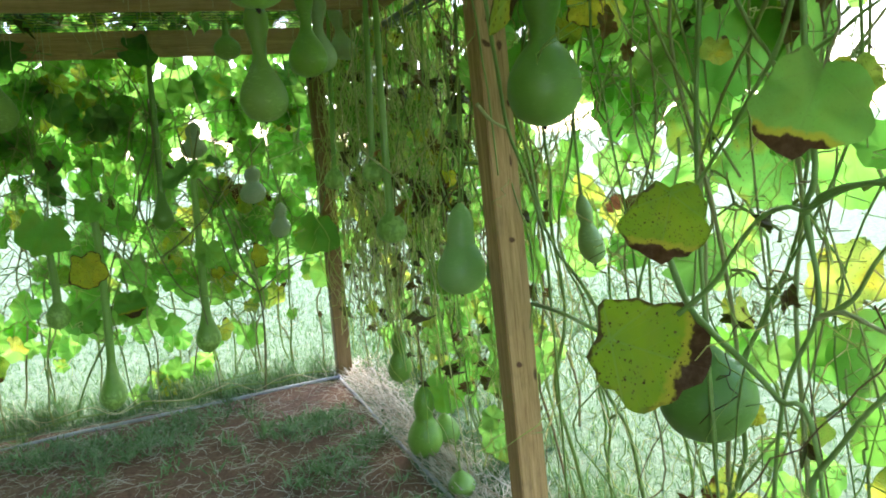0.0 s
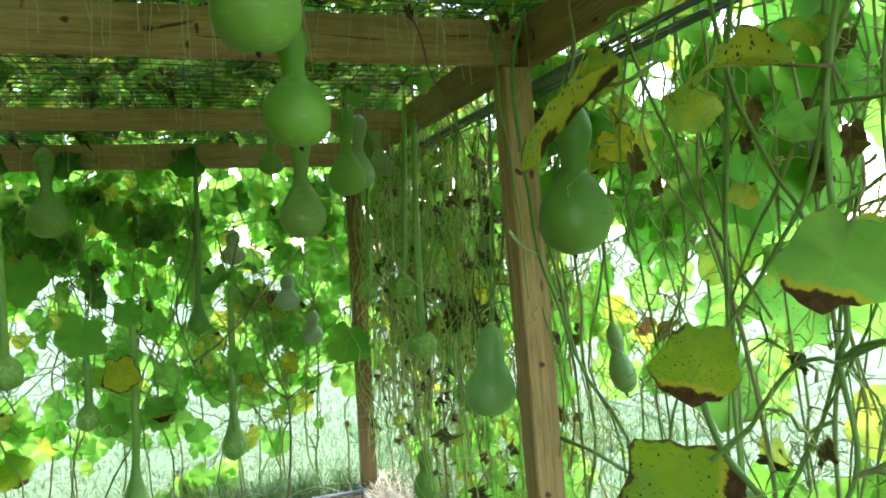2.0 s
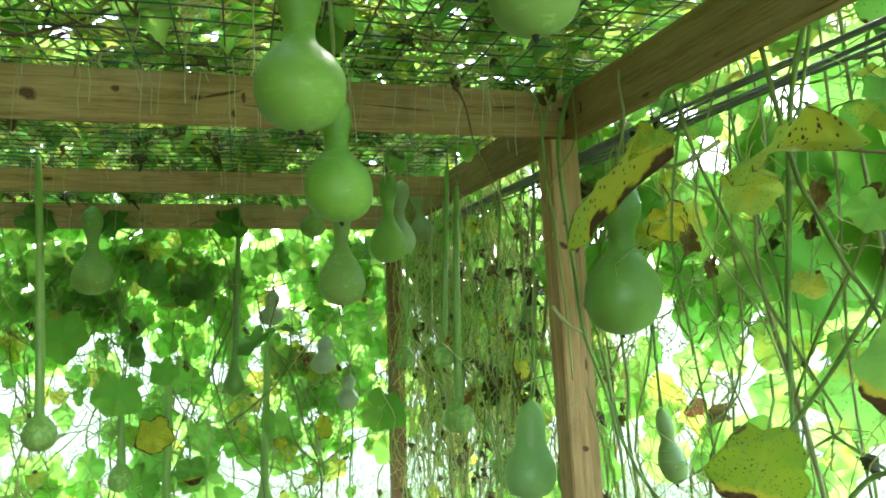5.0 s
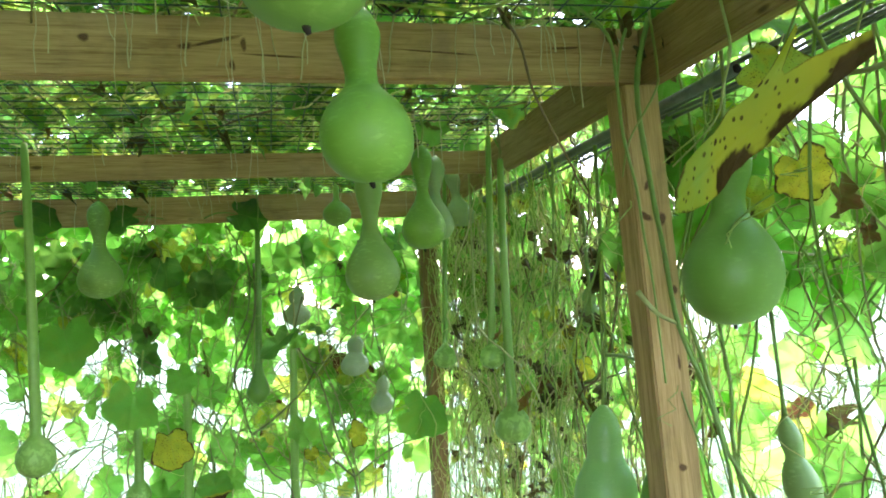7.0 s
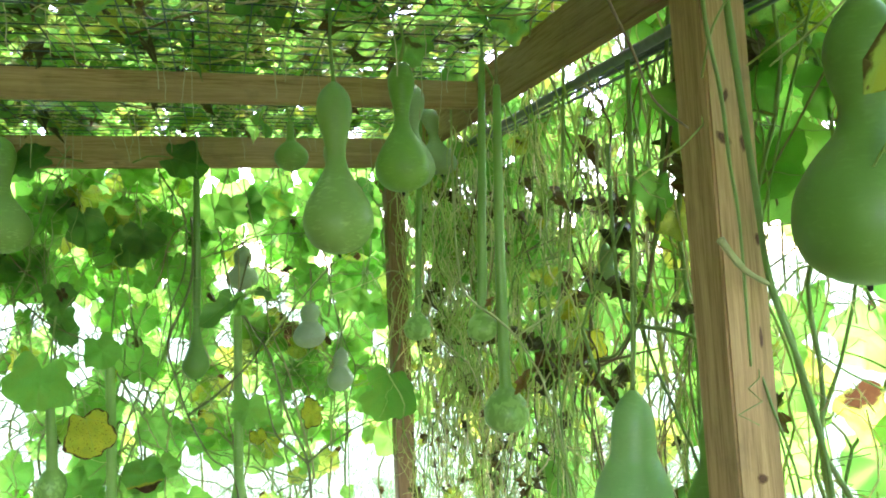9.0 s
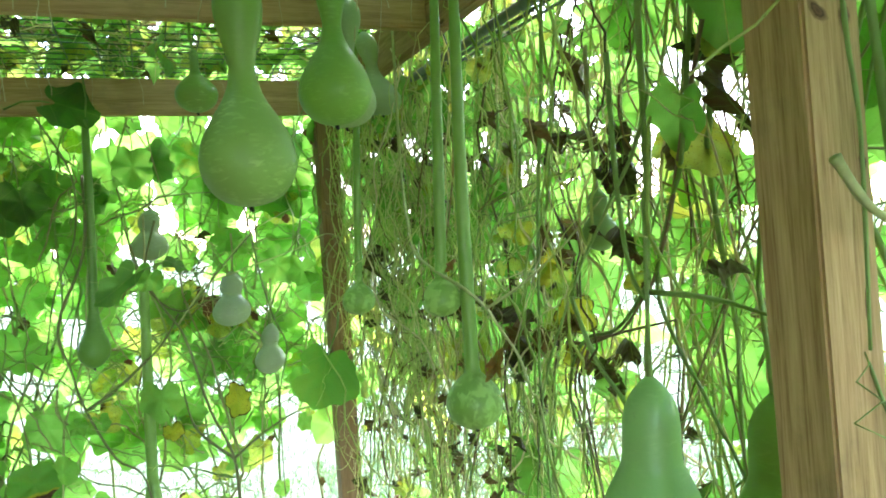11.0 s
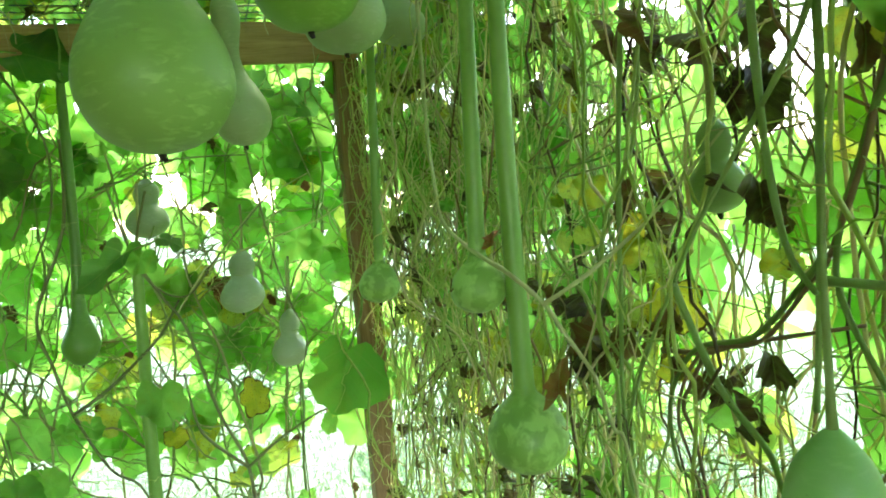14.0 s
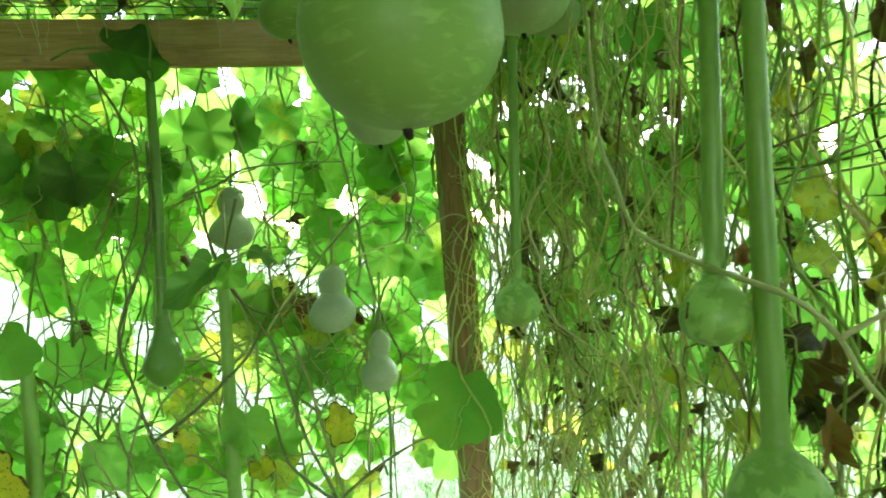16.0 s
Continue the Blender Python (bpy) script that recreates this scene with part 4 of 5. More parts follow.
shoot(((1.08, 2.15, 1.75), (1.08, 2.225, 1.538), (1.08, 2.253, 1.449), (1.08, 2.301, 1.35), (1.08, 2.329, 1.318), (1.08, 2.411, 1.242), (1.08, 2.524, 1.209), (1.08, 2.584, 1.114), (1.08, 2.55, 1.028), (1.1, 2.5, 0.8)), 0.004, 0, "brown woody kinked vine shoot", r, skin=STEM_WOODY)
shoot(((1.04, 1.1, 2.0), (1.0, 0.986, 1.734), (1.0, 0.94, 1.646), (1.0, 0.884, 1.552), (1.0, 0.837, 1.49), (1.0, 0.79, 1.36)), 0.0052, 0, "olive green vine shoot crossing another", r, skin=STEM_OLIVE)
shoot(((1.05, 0.7, 1.95), (1.02, 0.795, 1.714), (1.02, 0.848, 1.629), (1.02, 0.906, 1.54), (1.02, 0.94, 1.497), (1.02, 0.985, 1.433), (1.06, 1.1, 1.3)), 0.0052, 0, "thick olive green vine shoot slanting down", r, skin=STEM_OLIVE)
shoot(((1.02, 0.801, 1.659), (1.02, 0.749, 1.656), (1.02, 0.697, 1.652), (1.04, 0.55, 1.66)), 0.005, 1, "short side branch with withered leaves", r, (0.05, 0.08), (0.2, 0.2, 0), STEM_OLIVE)
shoot(((1.0, 0.8, 1.44), (1.0, 0.765, 1.495), (1.0, 0.715, 1.519), (1.0, 0.653, 1.551), (1.04, 0.5, 1.62)), 0.0042, 1, "dark green branch reaching outward", r, skin=STEM_GREEN)
shoot(((1.06, 1.42, 2.0), (1.04, 1.32, 1.828), (1.04, 1.217, 1.663), (1.04, 1.124, 1.511), (1.08, 1.0, 1.3)), 0.0046, 0, "olive green vine shoot slanting under the header beam", r, skin=STEM_OLIVE)
shoot(((1.08, 1.0, 2.05), (1.05, 1.044, 1.738), (1.05, 1.061, 1.627), (1.05, 1.08, 1.507), (1.06, 1.09, 1.2), (1.1, 1.1, 0.7)), 0.004, 1, "upright dark green vine shoot", r, skin=STEM_GREEN)
twin = [((0.80, 1.80, 2.14), (0.875, 1.78, 2.06), (0.888, 1.78, 1.948), (0.894, 1.78, 1.836), (0.915, 1.78, 1.725), (0.925, 1.78, 1.615), (0.937, 1.78, 1.519), (0.96, 1.8, 1.3)),
        ((0.96, 1.80, 2.14), (0.912, 1.79, 2.047), (0.888, 1.78, 1.948))]
vine([(smooth(q), 0.0042) for q in twin], "green vine stem forking over the corner of the frame", 0, random.Random(5), (0.04, 0.05), (-0.4, -0.9, 0.1), (0.8, 0.2, 0.0), 0.4, 1.9, (), STEM_GREEN, False)
shoot(((0.99, 1.80, 2.13), (0.988, 1.78, 1.992), (0.978, 1.78, 1.935), (0.908, 1.78, 1.829), (0.89, 1.79, 1.75)), 0.0034, 0, "thin olive tendril caught on the post", random.Random(6), skin=STEM_OLIVE)
shoot(((0.63, 1.8, 2.13), (0.67, 1.78, 2.041), (0.691, 1.78, 1.946), (0.721, 1.78, 1.871), (0.765, 1.78, 1.783), (0.803, 1.79, 1.714), (0.89, 1.83, 1.68)), 0.0031, 0, "thin dry brown tendril hanging from the beam to the post", random.Random(7), skin=STEM_WOODY)
shoot(((1.02, 1.58, 2.12), (1.0, 1.554, 2.049), (1.0, 1.537, 1.955), (1.0, 1.566, 1.89), (1.0, 1.607, 1.825), (1.0, 1.769, 1.767)), 0.0036, 0, "pale vine stalk bending back to the post", random.Random(8), skin=STEM_PALE)
for i in range(34):
    y = r.uniform(2.0, 4.1) if i < 7 else r.uniform(0.25, 1.85) if i < 30 else r.uniform(1.98, 2.9)
    x = r.uniform(1.16, 1.26) if 1.95 < y < 2.6 else r.uniform(1.02, 1.2) if y > 2.0 else r.uniform(1.1, 1.4)
    lean = r.gauss(0, 0.09)
    shoot([(x + r.gauss(0, 0.04), y + lean * (k - 2.5) + r.gauss(0, 0.07), 2.1 - 0.36 * k + r.gauss(0, 0.05)) for k in range(6)] + [(x + 0.05, y + lean * 2.5, 0)], r.uniform(0.0022, 0.0034) if y > 1.95 else r.uniform(0.0022, 0.0038), 1, "hanging green vine shoot with few leaves", r)

# forked stems that stand out before the end wall
r = random.Random(88)
fork = [((0.5, 4.27, 0.0), (0.53, 4.24, 0.35), (0.523, 4.22, 0.621), (0.446, 4.22, 0.828), (0.376, 4.22, 1.111), (0.315, 4.22, 1.22), (0.235, 4.22, 1.379), (0.18, 4.26, 1.6)),
        ((0.523, 4.22, 0.621), (0.414, 4.22, 0.728), (0.375, 4.22, 0.805), (0.35, 4.3, 0.95)),
        ((0.523, 4.22, 0.621), (0.647, 4.22, 0.706), (0.774, 4.21, 0.769), (0.86, 4.22, 0.781))]
vine([(smooth(q), 0.0072 - 0.0008 * k) for k, q in enumerate(fork)], "forked brownish green vine stem standing before the end wall", 3, r, (0.05, 0.08), (0, -1, 0.1), (0.7, 0.2, 0.0), 0.6, 0.5, (), STEM_SHADED)
fork = [((0.355, 4.22, 1.164), (0.437, 4.22, 1.274), (0.477, 4.22, 1.31), (0.637, 4.22, 1.364), (0.83, 4.18, 1.424), (0.921, 4.12, 1.471), (0.988, 4.12, 1.441), (1.038, 4.12, 1.351), (1.063, 4.12, 1.309)),
        ((0.464, 4.22, 1.29), (0.605, 4.24, 1.453), (0.69, 4.24, 1.522), (0.817, 4.24, 1.584)),
        ((0.885, 4.12, 1.031), (0.907, 4.12, 1.161), (0.928, 4.12, 1.265), (0.921, 4.12, 1.372), (0.965, 4.12, 1.436))]
vine([(smooth(q), 0.0032) for q in fork], "pale stem looping round the corner post", 2, r, (0.04, 0.06), (0, -1, 0.1), (0.5, 0.3, 0.0), 0.6, 0.5, (), STEM_PALE)
fork = [((0.61, 4.3, 1.85), (0.625, 4.24, 1.652), (0.648, 4.24, 1.497), (0.662, 4.24, 1.402), (0.687, 4.24, 1.266), (0.719, 4.24, 1.14), (0.76, 4.24, 1.027), (0.722, 4.24, 0.867), (0.713, 4.24, 0.731), (0.72, 4.3, 0.4)),
        ((0.15, 4.26, 1.58), (0.249, 4.24, 1.608), (0.325, 4.24, 1.65), (0.463, 4.24, 1.662), (0.619, 4.24, 1.659))]
vine([(smooth(q), 0.0042) for q in fork], "thin olive vine stem hanging before the end wall", 4, r, (0.04, 0.08), (0, -1, 0.1), (0.5, 0.2, 0.0), 0.6, 0.5, (), STEM_SHADED)

fork = [((0.06, 4.3, 1.75), (0.053, 4.22, 1.468), (-0.05, 4.22, 1.205), (-0.02, 4.22, 1.038), (0.018, 4.22, 0.886), (0.106, 4.22, 0.695), (0.203, 4.22, 0.589), (0.24, 4.28, 0.2), (0.25, 4.3, 0.0)),
        ((0.018, 4.22, 0.886), (0.115, 4.22, 0.943), (0.197, 4.22, 1.009), (0.292, 4.22, 1.096), (0.36, 4.28, 1.2))]
vine([(smooth(q), 0.0062) for q in fork], "forked vine stem with small leaves between dipper gourds", 4, r, (0.05, 0.09), (0, -1, 0.1), (0.6, 0.3, 0.0), 0.6, 0.5, (), STEM_SHADED)
fork = [((-0.068, 4.2, 1.95), (0.033, 4.2, 1.739), (0.026, 4.2, 1.511), (-0.048, 4.2, 1.329), (-0.1, 4.26, 1.1)),
        ((-0.62, 4.25, 1.42), (-0.509, 4.2, 1.318), (-0.333, 4.2, 1.207), (-0.228, 4.2, 1.038), (-0.185, 4.2, 0.894), (-0.17, 4.28, 0.6)),
        ((0.299, 4.22, 1.564), (0.251, 4.22, 1.374), (0.288, 4.22, 1.266), (0.39, 4.22, 1.216), (0.501, 4.22, 1.339), (0.682, 4.22, 1.527))]
for q in fork:
    shoot(q, 0.0045, 2, "thin bare vine stem winding before the end wall", r, (0.04, 0.07), (0.5, 0.3, 0.0), STEM_SHADED)

for i in range(15):
    x0 = -2.5 + i * 0.25
    r = random.Random(400 + i)
    trunk = wander((x0, 4.42, BZ + 0.2), (x0 + r.uniform(-0.15, 0.15), 4.44, 1.35), 12, 0.03, r)
    vine([(trunk, 0.004)] + branches(trunk, r, 3, ((-0.3, 0.3), (-0.03, 0.12)), (-0.2, 0.2), 0.003), "gourd shoot hanging over the end joist", 13 if x0 > 0.1 else 24, r, (0.07, 0.14), (0, -1, 0.2), (0.86, 0.07, 0.03), 0.6, 1.58)
for i in range(2, 15):
    y0 = 0.25 + i * 0.28
    r = random.Random(430 + i)
    xs = 1.2 if y0 > 1.9 else 1.34
    trunk = wander((xs, y0, BZ + 0.2), (xs + r.uniform(-0.05, 0.15), y0 + r.uniform(-0.15, 0.15), 1.4), 12, 0.03, r)
    vine([(trunk, 0.004)] + branches(trunk, r, 3, ((-0.05, 0.2), (-0.3, 0.3)), (-0.2, 0.2), 0.003), "gourd shoot hanging over the header beam", 9 if y0 < 1.1 else 20 if y0 < 1.6 else 8 if y0 < 2.7 else 15, r, (0.06, 0.12) if y0 > 1.6 else (0.09, 0.16), (-0.7, -0.6, 0.2), (0.86, 0.07, 0.0) if y0 > 1.6 else (0.84, 0.12, 0.01), 0.6, 1.45 if y0 > 1.6 else 1.66)

# ---- hanging strands along the side wall ----
r = random.Random(5)


def strand(s, x, y, z0, z1, rad, curl):
    """A wavering strand with kinks."""
    n = max(6, int((z0 - z1) / 0.045))
    p, d, out = Vector((x, y, z0)), Vector((r.gauss(0, 0.1), r.gauss(0, 0.15), -1)), []
    for i in range(n):
        out.append(p.copy())
        d += Vector((r.gauss(0, curl) - (p.x - x) * 1.6, r.gauss(0, curl) - (p.y - y) * 1.2, -0.3))
        d.normalize()
        p = p + d * 0.048
    s.tube(out, rad, 4, 0, False)
    return out


def twigs(s, line, n):
    for k in range(n):
        a = r.choice(line)
        d = Vector((r.uniform(-0.12, 0.08), r.uniform(-0.2, 0.2), r.uniform(-0.2, 0.12)))
        s.tube(wander(a, a + d, 8, 0.018, r), 0.0013, 3, 0, False)


curtain = tagged(new("strand_curtain"), "curtain of thin dry yellow-green vine strands hanging from the header beam", "vine strands")
rest = Soup()
for i in range(295):
    own = i % 2
    soup = Soup() if own else rest
    y = r.uniform(2.98, 4.36) if i < 210 else r.uniform(1.98, 3.0)
    line = strand(soup, r.uniform(0.97, 1.32) if y > 2.45 else r.uniform(1.12, 1.35), y, r.uniform(1.9, 2.1), r.uniform(0.05, 0.8) if i < 210 else r.uniform(0.1, 1.15), r.choice((0.0012, 0.0016, 0.002, 0.0025, 0.0031)), r.choice((0.18, 0.3, 0.5)))
    twigs(rest, line, r.randrange(2, 6))
    if own:
        under(new("strand", soup.mesh("strand", [STRAND])), curtain)
for i in range(260):
    y, x, z = r.uniform(-0.8, 1.95), r.uniform(1.05, 1.4), r.uniform(0.5, 2.1)
    strand(rest, x, y, z, z - r.uniform(0.2, 0.7), r.choice((0.0009, 0.0013, 0.002)), 0.75)
for i in range(260):
    a = Vector((r.uniform(1.06, 1.35), r.uniform(0.0, 4.2), r.uniform(0.5, 1.9)))
    if a.y < 2.5:
        a.x += 0.14
    d = Vector((r.uniform(-0.1, 0.1), r.uniform(-0.3, 0.3), r.uniform(-0.15, 0.15)))
    rest.tube(wander(a, a + d, 10, 0.025, r), r.choice((0.001, 0.0015, 0.002)), 4, 0, False)
for i in range(620):
    a = Vector((r.uniform(0.98, 1.3), r.uniform(2.3, 4.34) if i < 420 else r.uniform(0.4, 2.4), r.uniform(0.4, 1.98)))
    if a.y < 2.45:
        a.x += 0.1
    d = Vector((r.gauss(0, 0.05), r.gauss(0, 0.12), r.gauss(-0.05, 0.14)))
    rest.tube(wander(a, a + d, 14, r.choice((0.01, 0.02, 0.03)), r), r.choice((0.0008, 0.0011, 0.0014)), 3, 0, False)
tagged(under(new("tangle", rest.mesh("tangle", [STEM_MASS])), curtain), kind="stuff")
scraps = tagged(new("withered_scraps"), "shrivelled brown and yellow leaves hanging in the dry strands", "leaves")
for i in range(260):
    y = r.uniform(0.3, 4.25) if i % 3 else r.uniform(2.0, 3.4)
    c = (r.uniform(1.0, 1.35) if y > 2.4 else r.uniform(1.1, 1.35), y, r.uniform(0.35, 1.95))
    if blocked(c, 0.05) and y < 2.4:
        continue
    hang_leaf(r.choice(DEAD if r.random() < 0.72 else SICK), c, r.choice((0.02, 0.03, 0.04, 0.05, 0.065)), (r.uniform(-0.5, 0.5), r.uniform(-0.5, 0.5), -1), (r.uniform(-1, 0), r.uniform(-1, 0.3), 0.2), scraps)

for i in range(190):
    c = (r.uniform(0.98, 1.3), r.uniform(2.9, 4.3), r.uniform(0.4, 1.95))
    q = r.random()
    hang_leaf(r.choice(DEAD if q < 0.6 else SICK if q < 0.8 else LEAVES), c, r.uniform(0.012, 0.034), (r.uniform(-0.8, 0.8), r.uniform(-0.8, 0.8), -1), (r.uniform(-1, 0), r.uniform(-1, 0.3), 0.2), scraps)

# ---- growth on the roof ----
s = Soup()
r = random.Random(11)
outs = [outline("round", 200 + i) for i in range(6)]
bends = [bender("round", 210 + i) for i in range(6)]
for i in range(5300):
    c = Vector((r.uniform(-2.8, 1.45), r.uniform(-1.5, 4.6), ZM + 0.03 + 0.38 * r.random() ** 1.2))
    if c.x > 1.1:
        c.z -= r.random() * 0.35
        if c.y < 1.15 and i % 4:
            continue
    tip = Vector((r.uniform(-1, 1), r.uniform(-1, 1), r.uniform(-0.5, 0.3)))
    nrm = Vector((r.uniform(-0.7, 0.7), r.uniform(-0.7, 0.7), 1))
    s.blade(leaf_pose(c, r.uniform(0.06, 0.14), tip, nrm), r.choice(outs), 2, r.choice(bends))
tagged(new("roof_leaves", s.mesh("roof_leaves", [LEAF_MASS])), "mat of gourd leaves spread over the wire roof", "leaves", kind="stuff")
s = Soup()
for i in range(5200):
    a = Vector((r.uniform(-2.2, 1.4), r.uniform(-0.6, 4.6) if i < 3800 else r.uniform(0.7, 3.1), ZM + 0.012 + 0.12 * r.random() ** 1.2))
    d = Vector((r.uniform(-1, 1), r.uniform(-1, 1), r.uniform(-0.02, 0.05))) * r.uniform(0.15, 0.55)
    s.tube(wander(a, a + d, 8, r.choice((0.02, 0.035)), r), r.choice((0.0012, 0.0018, 0.0026, 0.0036)), 4, 0, False)
tagged(new("roof_stems", s.mesh("roof_stems", [STEM_MASS])), "tangle of thin vine stems over the wire roof", "vine strands", kind="stuff")
s = Soup()
for i in range(170):
    y = r.choice((PY1, PY1, PY1 + 1.22, PY3)) - 0.03 - 0.5 * r.random() ** 3
    x = r.uniform(-1.6, 0.95)
    a = Vector((x, y, ZM))
    s.tube(wander(a, a + Vector((r.gauss(0, 0.012), r.gauss(0, 0.012), -r.uniform(0.05, 0.2))), 8, 0.003, r), r.choice((0.0008, 0.0012, 0.0017)), 4, 0, False)
tagged(new("dry_tendrils", s.mesh("dry_tendrils", [TENDRIL])), "pale dry tendrils hanging from the wire roof", "tendrils", kind="stuff")
s = Soup()
for i in range(6500):
    # unseen leaf wall added to keep out side light, soil to roof
    c = Vector((LEFT - 0.12 - 0.3 * r.random(), r.uniform(-4.2, 4.6), 0.1 + 2.3 * r.random()))
    s.blade(leaf_pose(c, r.uniform(0.11, 0.21), (r.uniform(-0.3, 0.3), r.uniform(-1, 1), -1), (1, r.uniform(-0.6, 0.6), r.uniform(-0.3, 0.6))), r.choice(outs), 2, r.choice(bends))
tagged(new("side_leaves", s.mesh("side_leaves", [LEAF_MASS])), "unseen wall of gourd leaves added to block light from the far side", "leaves", kind="stuff")
roof_vine = tagged(new("roof_vine"), "broad gourd leaves lying on the wire roof", "vine")
for i in range(280):
    c = (r.uniform(-1.3, 1.25), r.uniform(1.3, 4.4), ZM + r.uniform(0.02, 0.06))
    hang_leaf(r.choice(LEAVES if r.random() < 0.85 else SICK), c, r.uniform(0.06, 0.13), (r.uniform(-1, 1), r.uniform(-1, 1), 0.1), (r.uniform(-0.5, 0.5), r.uniform(-0.5, 0.5), 1), roof_vine)
withered = tagged(new("withered_leaves"), "withered brown leaves caught in the wire roof", "leaves")
for i in range(130):
    c = (r.uniform(-1.8, 1.3), r.uniform(0.5, 4.4), ZM + r.uniform(0.01, 0.06))
    hang_leaf(r.choice(DEAD), c, r.uniform(0.02, 0.055), (r.uniform(-1, 1), r.uniform(-1, 1), -1), (r.uniform(-1, 1), r.uniform(-1, 1), 0.2), withered)

# ---- gourds ----
PEAR = ((0, 0), (0.02, 0.45), (0.07, 0.8), (0.16, 1), (0.26, 0.95), (0.36, 0.72), (0.46, 0.42), (0.54, 0.29), (0.60, 0.28), (0.68, 0.36), (0.78, 0.48), (0.86, 0.5), (0.93, 0.4), (0.98, 0.2), (1, 0.07))
ROUND = ((0, 0), (0.02, 0.4), (0.08, 0.77), (0.17, 0.96), (0.25, 1), (0.34, 0.94), (0.44, 0.7), (0.52, 0.42), (0.58, 0.34), (0.64, 0.36), (0.74, 0.49), (0.83, 0.5), (0.92, 0.36), (0.98, 0.16), (1, 0.07))
GLOBE = ((0, 0), (0.015, 0.36), (0.06, 0.7), (0.14, 0.93), (0.24, 1), (0.34, 0.94), (0.43, 0.74), (0.49, 0.5), (0.53, 0.38), (0.58, 0.345), (0.65, 0.37), (0.75, 0.48), (0.83, 0.5), (0.92, 0.36), (0.98, 0.16), (1, 0.07))
BOTTLE = ((0, 0), (0.03, 0.4), (0.1, 0.78), (0.22, 1), (0.34, 0.98), (0.46, 0.78), (0.54, 0.55), (0.6, 0.5), (0.68, 0.58), (0.78, 0.6), (0.88, 0.48), (0.95, 0.27), (1, 0.1))
STOUT = ((0, 0), (0.03, 0.5), (0.1, 0.85), (0.22, 1), (0.36, 0.94), (0.48, 0.74), (0.56, 0.6), (0.66, 0.56), (0.78, 0.54), (0.88, 0.44), (0.95, 0.27), (1, 0.08))
SMALL = ((0, 0), (0.04, 0.45), (0.14, 0.85), (0.27, 1), (0.4, 0.92), (0.52, 0.6), (0.6, 0.3), (0.7, 0.22), (0.82, 0.22), (0.93, 0.2), (1, 0.1))
BALL = ((0, 0), (0.04, 0.42), (0.15, 0.78), (0.35, 1), (0.55, 0.98), (0.75, 0.75), (0.9, 0.4), (1, 0.14))


def dipper(length, ball, neck, drop=1.0):
    """A ball below a long thin neck."""
    b = 2 * ball * drop / length
    pts = [(0, 0), (0.05 * b, 0.45), (0.2 * b, 0.86), (0.42 * b, 1), (0.64 * b, 0.90), (0.82 * b, 0.64), (0.93 * b, 0.40)]
    q = neck / ball
    pts += [(1.02 * b, max(0.27, q * 1.15)), (1.3 * b, q * 1.05), (1.3 * b + (1 - 1.3 * b) * 0.3, q), (1.3 * b + (1 - 1.3 * b) * 0.7, q * 0.85), (0.985, q * 0.7), (1, q * 0.3)]
    return tuple(pts)


def teardrop(length, ball, neck):
    """A ball that draws out slowly into a long neck."""
    u, q = ball / length, neck / ball
    return tuple((h * u, w) for h, w in ((0, 0), (0.2, 0.45), (0.65, 0.86), (1.1, 1), (1.6, 0.9), (2.2, 0.66), (2.8, 0.46), (3.5, max(0.34, q)), (4.4, q))) + ((0.7, q * 0.92), (0.985, q * 0.75), (1, q * 0.3))


def spline(pts, n):
    """Smooth samples of a profile."""
    out = []
    for i in range(len(pts) - 1):
        p0, p1, p2, p3 = pts[max(i - 1, 0)], pts[i], pts[i + 1], pts[min(i + 2, len(pts) - 1)]
        for j in range(n):
            t = j / n
            out.append(tuple(max(0.0, 0.5 * (2 * b + (c - a) * t + (2 * a - 5 * b + 4 * c - d) * t * t + (3 * b - a - 3 * c + d) * t ** 3)) for a, b, c, d in zip(p0, p1, p2, p3)))
    out.append(pts[-1])
    return out


